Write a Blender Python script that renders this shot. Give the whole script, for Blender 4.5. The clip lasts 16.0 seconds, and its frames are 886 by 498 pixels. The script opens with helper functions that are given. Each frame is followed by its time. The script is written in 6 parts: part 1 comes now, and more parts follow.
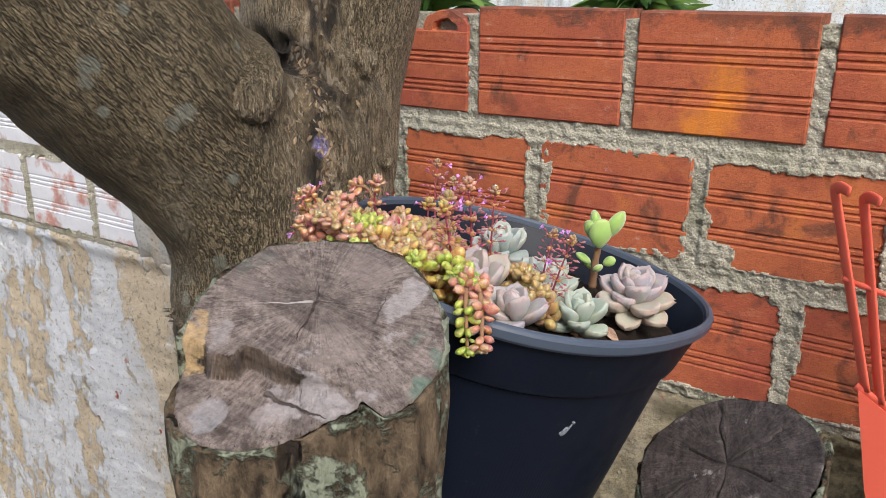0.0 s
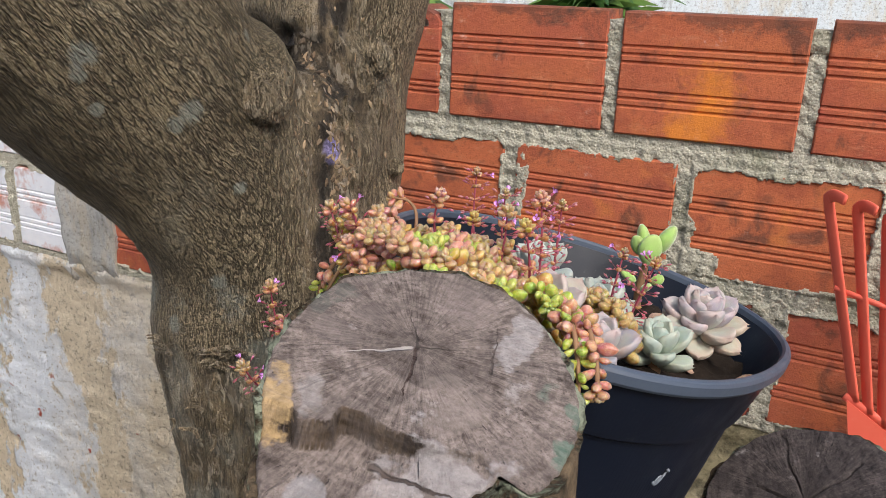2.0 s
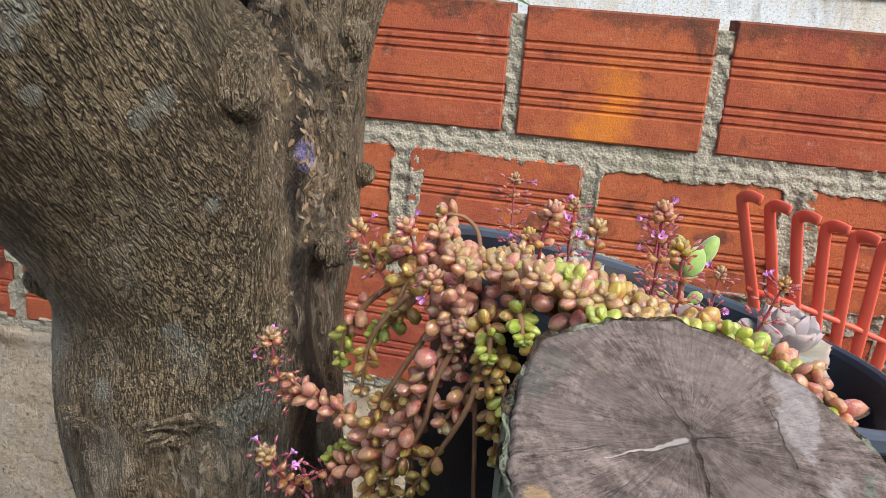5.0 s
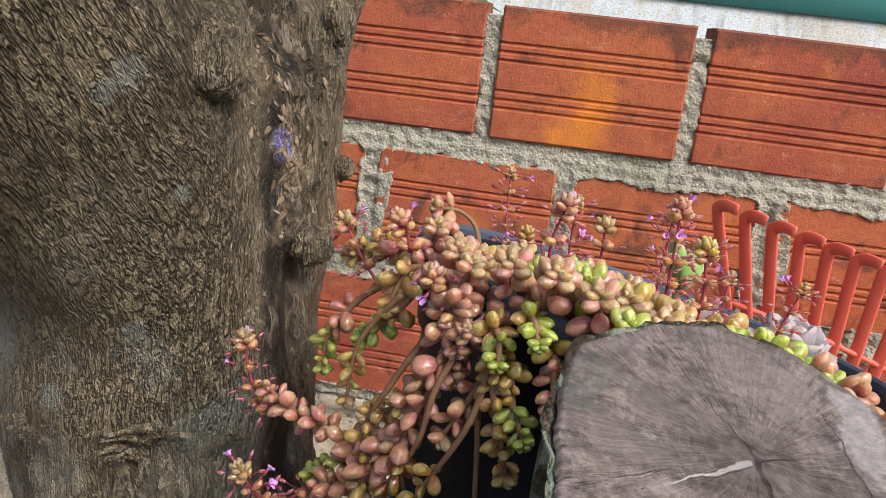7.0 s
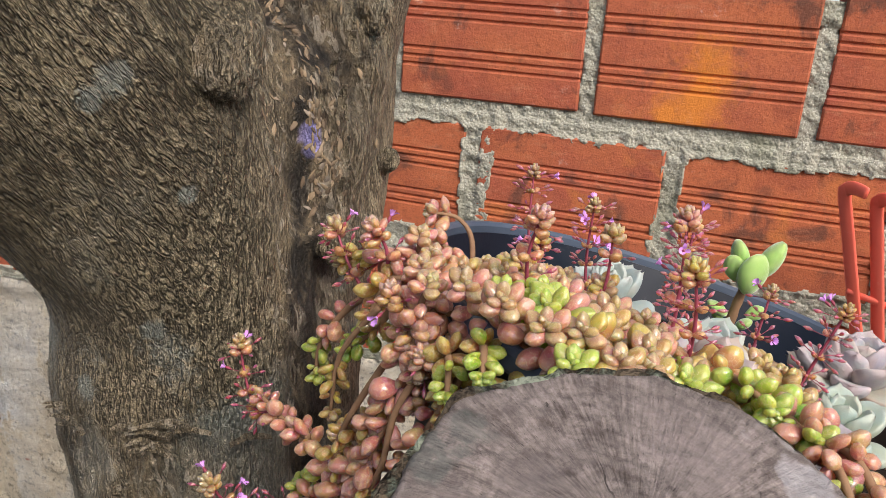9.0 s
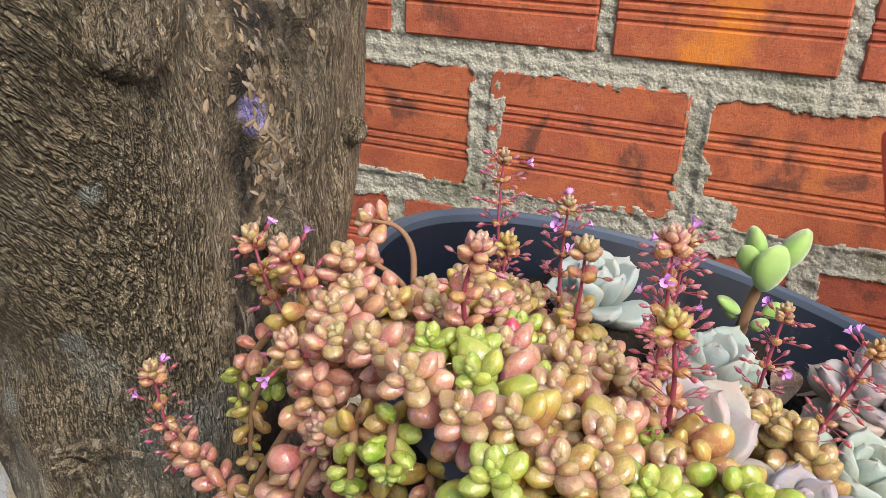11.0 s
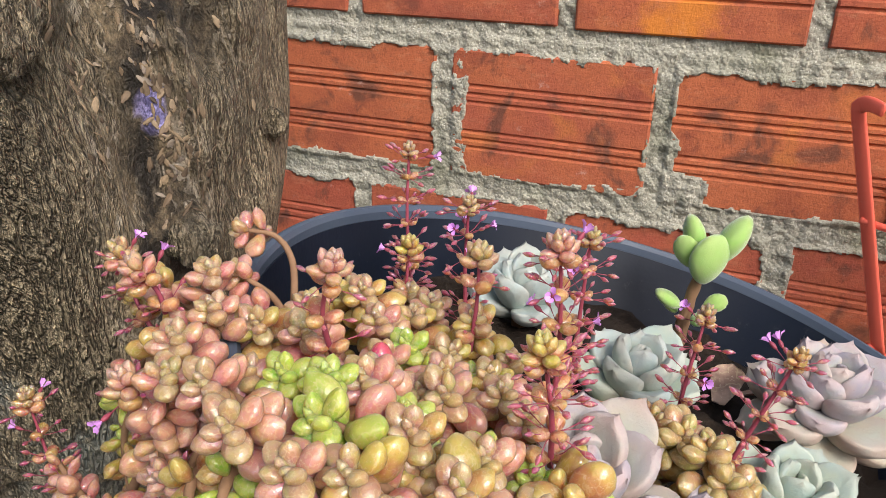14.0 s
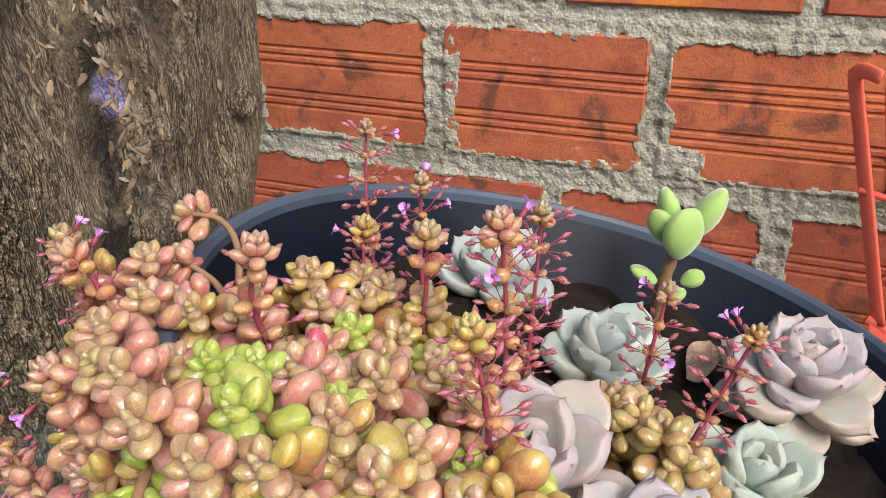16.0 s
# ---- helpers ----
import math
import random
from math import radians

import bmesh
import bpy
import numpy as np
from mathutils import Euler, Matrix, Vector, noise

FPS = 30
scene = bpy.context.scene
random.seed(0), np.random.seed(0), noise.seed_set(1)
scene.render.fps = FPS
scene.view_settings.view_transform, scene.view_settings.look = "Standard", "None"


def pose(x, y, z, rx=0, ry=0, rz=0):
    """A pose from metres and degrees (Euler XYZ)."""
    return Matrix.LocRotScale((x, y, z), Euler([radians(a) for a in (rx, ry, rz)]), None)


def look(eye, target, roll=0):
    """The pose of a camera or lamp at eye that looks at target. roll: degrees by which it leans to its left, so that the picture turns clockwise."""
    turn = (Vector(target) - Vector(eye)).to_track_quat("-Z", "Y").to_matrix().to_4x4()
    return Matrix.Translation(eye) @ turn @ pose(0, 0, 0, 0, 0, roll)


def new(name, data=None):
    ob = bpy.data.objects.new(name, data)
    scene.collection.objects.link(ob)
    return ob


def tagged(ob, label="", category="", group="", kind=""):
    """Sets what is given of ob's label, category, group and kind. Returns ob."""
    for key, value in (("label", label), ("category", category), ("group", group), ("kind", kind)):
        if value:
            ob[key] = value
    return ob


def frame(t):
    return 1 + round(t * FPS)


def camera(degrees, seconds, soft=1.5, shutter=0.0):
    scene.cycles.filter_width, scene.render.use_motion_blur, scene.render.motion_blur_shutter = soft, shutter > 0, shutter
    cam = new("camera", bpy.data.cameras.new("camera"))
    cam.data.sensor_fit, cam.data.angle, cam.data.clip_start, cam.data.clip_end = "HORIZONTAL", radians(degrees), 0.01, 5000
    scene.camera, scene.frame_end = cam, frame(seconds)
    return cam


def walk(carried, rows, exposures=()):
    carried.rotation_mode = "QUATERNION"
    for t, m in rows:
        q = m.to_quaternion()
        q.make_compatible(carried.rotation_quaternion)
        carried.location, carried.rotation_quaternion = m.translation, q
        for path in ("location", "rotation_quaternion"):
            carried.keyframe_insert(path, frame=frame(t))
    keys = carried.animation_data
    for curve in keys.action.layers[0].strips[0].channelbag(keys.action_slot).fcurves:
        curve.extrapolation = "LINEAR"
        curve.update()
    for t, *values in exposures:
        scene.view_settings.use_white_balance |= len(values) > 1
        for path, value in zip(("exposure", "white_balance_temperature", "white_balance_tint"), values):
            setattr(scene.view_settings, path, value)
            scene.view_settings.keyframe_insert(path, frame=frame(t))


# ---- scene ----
cam = camera(57.5, 16.0, soft=0.6)
PATH = [
    (0, (0.009, 0.078, 1.242), (-0.978, 1.7, 0.613), 0.5),
    (0.5, (-0.011, 0.082, 1.243), (-0.992, 1.705, 0.609), 0.6),
    (1, (-0.043, 0.081, 1.243), (-1.009, 1.713, 0.607), 0.8),
    (1.5, (-0.071, 0.087, 1.238), (-0.979, 1.753, 0.605), 1.4),
    (2, (-0.116, 0.098, 1.231), (-0.922, 1.818, 0.604), 2.3),
    (2.5, (-0.16, 0.112, 1.225), (-0.882, 1.871, 0.603), 2.7),
    (3, (-0.199, 0.124, 1.22), (-0.82, 1.922, 0.603), 3.2),
    (3.2, (-0.214, 0.128, 1.217), (-0.802, 1.939, 0.607), 3.5),
    (5.3, (-0.313, 0.168, 1.189), (-0.621, 2.057, 0.607), 5.0),
    (5.5, (-0.314, 0.171, 1.185), (-0.606, 2.065, 0.611), 5.3),
    (6, (-0.318, 0.173, 1.185), (-0.579, 2.073, 0.619), 6.0),
    (6.5, (-0.327, 0.183, 1.18), (-0.577, 2.086, 0.618), 6.2),
    (7, (-0.333, 0.193, 1.178), (-0.567, 2.1, 0.62), 6.7),
    (7.5, (-0.333, 0.201, 1.178), (-0.552, 2.109, 0.619), 6.9),
    (8, (-0.303, 0.216, 1.182), (-0.577, 2.113, 0.613), 6.5),
    (8.2, (-0.287, 0.216, 1.185), (-0.642, 2.097, 0.606), 5.9),
    (10.3, (-0.259, 0.306, 1.204), (-0.912, 2.018, 0.402), 2.6),
    (10.5, (-0.257, 0.311, 1.205), (-0.907, 2.021, 0.397), 2.3),
    (11, (-0.258, 0.325, 1.204), (-0.887, 2.036, 0.381), 2.5),
    (11.5, (-0.259, 0.336, 1.202), (-0.885, 2.043, 0.369), 2.2),
    (12, (-0.259, 0.341, 1.201), (-0.887, 2.043, 0.36), 2.0),
    (12.5, (-0.259, 0.345, 1.203), (-0.882, 2.045, 0.354), 1.7),
    (13, (-0.249, 0.352, 1.205), (-0.863, 2.052, 0.35), 1.4),
    (13.5, (-0.241, 0.36, 1.203), (-0.851, 2.058, 0.341), 1.1),
    (14, (-0.233, 0.367, 1.203), (-0.839, 2.062, 0.33), 0.8),
    (14.5, (-0.223, 0.372, 1.201), (-0.83, 2.06, 0.318), 0.3),
    (15, (-0.218, 0.373, 1.201), (-0.831, 2.052, 0.303), -0.1),
    (15.5, (-0.219, 0.375, 1.2), (-0.837, 2.048, 0.293), -0.5),
    (16, (-0.217, 0.382, 1.199), (-0.837, 2.047, 0.28), -0.7),
]
walk(cam, [(t, look(eye, target, roll)) for t, eye, target, roll in PATH], exposures=((0, 0.52), (3.2, 0.55), (5.5, 0.58), (8.2, 0.58), (10.3, 0.70), (16, 0.66)))

# ---- world, sun, exposure ----
world = bpy.data.worlds.new("sky")
scene.world = world
world.use_nodes = True
wn = world.node_tree
sky = wn.nodes.new("ShaderNodeTexSky")
sky.sky_type, sky.sun_disc = "NISHITA", False
sky.sun_elevation, sky.sun_rotation = radians(45), radians(134)
sky.air_density, sky.dust_density, sky.ozone_density = 1.0, 4.0, 1.0
back = wn.nodes["Background"]
back.inputs["Strength"].default_value = 0.12
wn.links.new(sky.outputs["Color"], back.inputs["Color"])
sun = new("sun", bpy.data.lights.new("sun", "SUN"))
sun.data.energy, sun.data.angle, sun.data.color = 1.75, radians(26), (1.0, 0.975, 0.95)
sun.matrix_world = look((2.9, -2.1, 4.9), (0, 0.7, 0.9))


# ---- materials ----
class Shade:
    """A small builder for node materials."""

    def __init__(self, name, rough=0.7, spec=0.4):
        self.mat = bpy.data.materials.new(name)
        self.mat.use_nodes = True
        self.tree = self.mat.node_tree
        self.bsdf = self.tree.nodes["Principled BSDF"]
        self.bsdf.inputs["Roughness"].default_value = rough
        self.bsdf.inputs["Specular IOR Level"].default_value = spec
        self.where = self.add("ShaderNodeTexCoord").outputs["Object"]

    def add(self, kind, attribute_name="", operation="", feature=""):
        node = self.tree.nodes.new(kind)
        if attribute_name:
            node.attribute_name = attribute_name
        if operation:
            node.operation = operation
        if feature:
            node.feature = feature
        return node

    def link(self, a, b):
        self.tree.links.new(a, b)

    def put(self, socket, value):
        if isinstance(value, bpy.types.NodeSocket):
            self.link(value, socket)
        else:
            socket.default_value = value

    def stretch(self, sx, sy, sz, rot=(0, 0, 0), src=None):
        vec = src or self.where
        for scale, turn in (((1, 1, 1), rot), ((sx, sy, sz), (0, 0, 0))):
            n = self.add("ShaderNodeMapping")
            self.link(vec, n.inputs["Vector"])
            n.inputs["Scale"].default_value = scale
            n.inputs["Rotation"].default_value = [radians(a) for a in turn]
            vec = n.outputs["Vector"]
        return vec

    def noise(self, scale, detail=4, rough=0.55, vec=None, warp=0.0):
        n = self.add("ShaderNodeTexNoise")
        self.link(vec or self.where, n.inputs["Vector"])
        n.inputs["Scale"].default_value, n.inputs["Detail"].default_value = scale, detail
        n.inputs["Roughness"].default_value, n.inputs["Distortion"].default_value = rough, warp
        return n.outputs["Fac"]

    def cells(self, scale, vec=None, feature="F1", out="Distance"):
        n = self.add("ShaderNodeTexVoronoi", feature=feature)
        self.link(vec or self.where, n.inputs["Vector"])
        n.inputs["Scale"].default_value = scale
        return n.outputs[out]

    def ramp(self, fac, *stops):
        n = self.add("ShaderNodeValToRGB")
        el = n.color_ramp.elements
        while len(el) < len(stops):
            el.new(0.5)
        for e, (p, c) in zip(el, stops):
            e.position = p
            e.color = (c, c, c, 1) if isinstance(c, (int, float)) else (*c, 1)
        self.link(fac, n.inputs["Fac"])
        return n.outputs["Color"]

    def mix(self, fac, a, b, blend="MIX"):
        n = self.add("ShaderNodeMix")
        n.data_type, n.blend_type = "RGBA", blend
        for k, v in ((0, fac), (6, a), (7, b)):
            if isinstance(v, tuple) and len(v) == 3:
                v = (*v, 1)
            self.put(n.inputs[k], v)
        return n.outputs[2]

    def math(self, op, a, b=0.0):
        n = self.add("ShaderNodeMath", operation=op)
        self.put(n.inputs[0], a)
        self.put(n.inputs[1], b)
        return n.outputs[0]

    def random(self):
        return self.add("ShaderNodeObjectInfo").outputs["Random"]

    def island(self):
        return self.add("ShaderNodeNewGeometry").outputs["Random Per Island"]

    def attribute(self, name):
        return self.add("ShaderNodeAttribute", attribute_name=name).outputs["Fac"]

    def split(self, vec=None):
        n = self.add("ShaderNodeSeparateXYZ")
        self.link(vec or self.where, n.inputs[0])
        return n.outputs

    def colour(self, value):
        if isinstance(value, tuple):
            value = (*value, 1)
        self.put(self.bsdf.inputs["Base Color"], value)
        return self

    def roughness(self, value):
        self.put(self.bsdf.inputs["Roughness"], value)
        return self

    def bump(self, height, strength=0.4, distance=0.002):
        n = self.add("ShaderNodeBump")
        n.inputs["Strength"].default_value, n.inputs["Distance"].default_value = strength, distance
        self.link(height, n.inputs["Height"])
        self.link(n.outputs["Normal"], self.bsdf.inputs["Normal"])
        return self

    def soft_inside(self, weight, radius, scale=0.01):
        self.bsdf.inputs["Subsurface Weight"].default_value = weight
        self.bsdf.inputs["Subsurface Radius"].default_value = radius
        self.bsdf.inputs["Subsurface Scale"].default_value = scale
        return self


def blank(name):
    return bpy.data.meshes.new(name)


def mesh_from(name, verts, faces, material=None, smooth=True):
    me = blank(name)
    me.from_pydata([tuple(v) for v in verts], [], [tuple(f) for f in faces])
    me.update()
    if smooth:
        me.polygons.foreach_set("use_smooth", [True] * len(me.polygons))
    if material:
        me.materials.append(material)
    return me


def part(name, bm, material, parent=None, label="", smooth=True):
    """Links a bmesh or a mesh as ONE object under a thing or a part."""
    if isinstance(bm, bmesh.types.BMesh):
        me = blank(name)
        bmesh.ops.recalc_face_normals(bm, faces=bm.faces)
        bm.to_mesh(me)
        bm.free()
        if smooth:
            me.polygons.foreach_set("use_smooth", [True] * len(me.polygons))
        me.materials.append(material)
    else:
        me = bm
    ob = new(name, me)
    if parent is not None:
        ob.parent = parent
    if label:
        ob["label"] = label
    return ob


def box(x0, x1, y0, y1, z0, z1, bevel=0.0):
    bm = bmesh.new()
    bmesh.ops.create_cube(bm, size=1, matrix=Matrix.LocRotScale(((x0 + x1) / 2, (y0 + y1) / 2, (z0 + z1) / 2), None, (x1 - x0, y1 - y0, z1 - z0)))
    if bevel:
        bmesh.ops.bevel(bm, geom=bm.edges[:], offset=bevel, segments=2, affect="EDGES")
    return bm


def loft(rings, cap_start=True, cap_end=True):
    """verts and faces of a tube through rings of equal length."""
    n = len(rings[0])
    verts = [v for ring in rings for v in ring]
    faces = []
    for i in range(len(rings) - 1):
        for k in range(n):
            a, b = i * n + k, i * n + (k + 1) % n
            faces.append((a, b, b + n, a + n))
    if cap_start:
        faces.append(tuple(range(n - 1, -1, -1)))
    if cap_end:
        faces.append(tuple(range((len(rings) - 1) * n, len(rings) * n)))
    return verts, faces


def tube(points, radii, n=10, flat=1.0):
    """verts and faces of a round bar along points."""
    pts = [Vector(p) for p in points]
    rings, side = [], None
    for i, p in enumerate(pts):
        d = (pts[min(i + 1, len(pts) - 1)] - pts[max(i - 1, 0)]).normalized()
        if side is None:
            side = d.orthogonal().normalized()
        side = (side - d * side.dot(d)).normalized()
        up = d.cross(side)
        rings.append([p + radii[i] * (side * math.cos(2 * math.pi * k / n) + up * flat * math.sin(2 * math.pi * k / n)) for k in range(n)])
    return loft(rings)


def smoothed(points, steps=6):
    """A smooth line (Catmull-Rom) through points."""
    pts = [Vector(p) for p in points]
    out = []
    for i in range(len(pts) - 1):
        p0, p1, p2, p3 = pts[max(i - 1, 0)], pts[i], pts[i + 1], pts[min(i + 2, len(pts) - 1)]
        for s in range(steps):
            t = s / steps
            out.append(0.5 * (2 * p1 + (p2 - p0) * t + (2 * p0 - 5 * p1 + 4 * p2 - p3) * t * t + (3 * p1 - p0 - 3 * p2 + p3) * t ** 3))
    out.append(pts[-1])
    return out


def fbm(x, y, z, octaves=3):
    return noise.fractal((x, y, z), 1.0, 2.0, octaves)


# ---- surfaces ----
def brick_clay(name, painted=False, burnt=False):
    s = Shade(name, 0.78, 0.3)
    s.where = s.add("ShaderNodeNewGeometry").outputs["Position"]
    big, fine = s.noise(9, 4), s.noise(120, 5, 0.7)
    hue = s.ramp(s.random(), (0.0, (0.33, 0.068, 0.046)), (0.35, (0.42, 0.10, 0.055)), (0.65, (0.37, 0.088, 0.058)), (1.0, (0.50, 0.14, 0.058)))
    col = s.mix(s.ramp(big, (0.35, 0.0), (0.7, 1.0)), hue, (0.50, 0.145, 0.062))
    col = s.mix(s.math("MULTIPLY", s.ramp(s.noise(14, 5, 0.6, warp=0.6), (0.56, 0.0), (0.66, 1.0)), 0.75), col, (0.085, 0.045, 0.035))
    col = s.mix(s.math("MULTIPLY", s.ramp(s.noise(7, 3, 0.5, warp=1.0), (0.62, 0.0), (0.75, 1.0)), 0.8), col, (0.58, 0.19, 0.055))
    col = s.mix(s.math("MULTIPLY", s.ramp(fine, (0.3, 1.0), (0.48, 0.0)), 0.45), col, (0.16, 0.05, 0.03))
    col = s.mix(s.math("MULTIPLY", s.ramp(s.noise(23, 6, 0.75), (0.63, 0.0), (0.72, 1.0)), 0.55), col, (0.62, 0.42, 0.36))
    col = s.mix(s.math("MULTIPLY", s.ramp(s.noise(420, 4, 0.8), (0.36, 1.0), (0.46, 0.0)), 0.5), col, (0.12, 0.035, 0.022))
    col = s.mix(s.math("MULTIPLY", s.ramp(s.noise(34, 7, 0.8, vec=s.stretch(0.5, 1, 1.6)), (0.55, 0.0), (0.68, 1.0)), 0.4), col, (0.60, 0.27, 0.15))
    col = s.mix(s.math("MULTIPLY", s.ramp(s.noise(5.5, 6, 0.7), (0.54, 0.0), (0.64, 1.0)), 0.5), col, (0.22, 0.05, 0.035))
    if burnt:
        own = s.add("ShaderNodeTexCoord").outputs["Object"]
        x, y, z = s.split(own)
        dx = s.math("DIVIDE", s.math("SUBTRACT", x, 0.005), 0.065)
        dz = s.math("DIVIDE", s.math("SUBTRACT", z, 0.055), 0.085)
        d = s.math("ADD", s.math("MULTIPLY", dx, dx), s.math("MULTIPLY", dz, dz))
        d = s.math("ADD", d, s.math("MULTIPLY", s.math("SUBTRACT", s.noise(13, 6, 0.7), 0.5), 5.0))
        col = s.mix(s.ramp(d, (0.0, 0.85), (1.3, 0.0)), col, (0.72, 0.24, 0.035))
    if painted:
        wear = s.ramp(s.noise(11, 6, 0.65), (0.36, 0.0), (0.48, 1.0))
        white = s.mix(s.noise(40, 4), (0.66, 0.71, 0.79), (0.84, 0.85, 0.87))
        col = s.mix(s.math("MULTIPLY", wear, 0.95), s.mix(0.35, col, (0.72, 0.55, 0.52)), white)
    soot = s.math("ADD", s.math("MULTIPLY", s.math("SUBTRACT", s.split()[2], 1.165), 9.0), s.math("MULTIPLY", s.math("SUBTRACT", s.noise(11, 7, 0.75), 0.3), 1.7))
    col = s.mix(s.math("MULTIPLY", s.ramp(soot, (0.0, 0.0), (0.47, 0.0), (0.62, 1.0)), 0.6), col, (0.075, 0.045, 0.035))
    s.colour(col).roughness(s.ramp(big, (0.3, 0.7), (0.7, 0.9)))
    return s.bump(s.math("ADD", s.noise(260, 4, 0.7), s.math("MULTIPLY", s.noise(45, 5, 0.7), 1.5)), 0.6, 0.0025).mat


def cement(name, a=(0.29, 0.275, 0.215), b=(0.53, 0.505, 0.41), moss=0.6):
    s = Shade(name, 0.95, 0.2)
    col = s.mix(s.noise(28, 6, 0.65), a, b)
    col = s.mix(s.ramp(s.noise(170, 5, 0.75), (0.34, 0.6), (0.46, 0.0)), col, (0.14, 0.13, 0.11))
    col = s.mix(s.ramp(s.cells(260), (0.12, 0.85), (0.30, 0.0)), col, (0.70, 0.68, 0.60))
    col = s.mix(s.math("MULTIPLY", s.ramp(s.noise(8, 5, 0.6), (0.5, 0.0), (0.68, 1.0)), moss), col, (0.16, 0.17, 0.10))
    s.colour(col)
    return s.bump(s.math("SUBTRACT", s.noise(190, 5, 0.75), s.cells(200)), 0.75, 0.0035).mat


def old_render(name):
    """Sandy plaster with the rest of a whitewash flaking off."""
    s = Shade(name, 0.95, 0.2)
    col = s.mix(s.noise(11, 7, 0.7), (0.52, 0.43, 0.30), (0.86, 0.76, 0.59))
    col = s.mix(s.ramp(s.noise(75, 6, 0.75), (0.34, 0.85), (0.47, 0.0)), col, (0.17, 0.14, 0.095))
    col = s.mix(s.ramp(s.noise(150, 4, 0.7), (0.60, 0.0), (0.70, 0.6)), col, (0.80, 0.74, 0.62))
    streaks = s.math("ADD", s.math("MULTIPLY", s.noise(3.6, 3, 0.5, vec=s.stretch(2.0, 2.0, 0.55)), 0.62), s.math("MULTIPLY", s.noise(26, 8, 0.72, vec=s.stretch(1, 1, 0.7)), 0.38))
    flakes = s.ramp(streaks, (0.472, 0.0), (0.502, 1.0))
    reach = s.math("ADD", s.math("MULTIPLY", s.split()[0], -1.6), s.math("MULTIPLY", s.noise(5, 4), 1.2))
    flakes = s.math("MULTIPLY", flakes, s.ramp(s.math("MULTIPLY", reach, 0.25), (0.76, 0.15), (0.94, 1.0)))
    white = s.mix(s.noise(30, 5, 0.7), (0.66, 0.72, 0.80), (0.90, 0.92, 0.94))
    white = s.mix(s.ramp(s.noise(90, 5, 0.7), (0.34, 0.8), (0.44, 0.0)), white, (0.36, 0.33, 0.28))
    col = s.mix(flakes, col, white)
    col = s.mix(s.ramp(s.noise(16, 3, 0.5), (0.70, 0.0), (0.74, 1.0)), col, (0.45, 0.10, 0.06))
    col = s.mix(s.ramp(s.noise(7, 7, 0.7, vec=s.stretch(1, 1, 0.6)), (0.62, 0.0), (0.74, 0.7)), col, (0.17, 0.165, 0.14))
    # darker and more olive towards the right
    olive_end = s.ramp(s.math("MULTIPLY", reach, 0.25), (0.24, 1.0), (0.42, 0.0))
    col = s.mix(s.math("MULTIPLY", olive_end, 0.92), col, s.mix(s.ramp(s.noise(40, 6, 0.7), (0.4, 0.0), (0.6, 1.0)), (0.085, 0.075, 0.04), (0.30, 0.26, 0.15)))
    s.colour(col)
    return s.bump(s.math("ADD", s.noise(70, 7, 0.75), s.math("MULTIPLY", flakes, 0.4)), 1.0, 0.009).mat


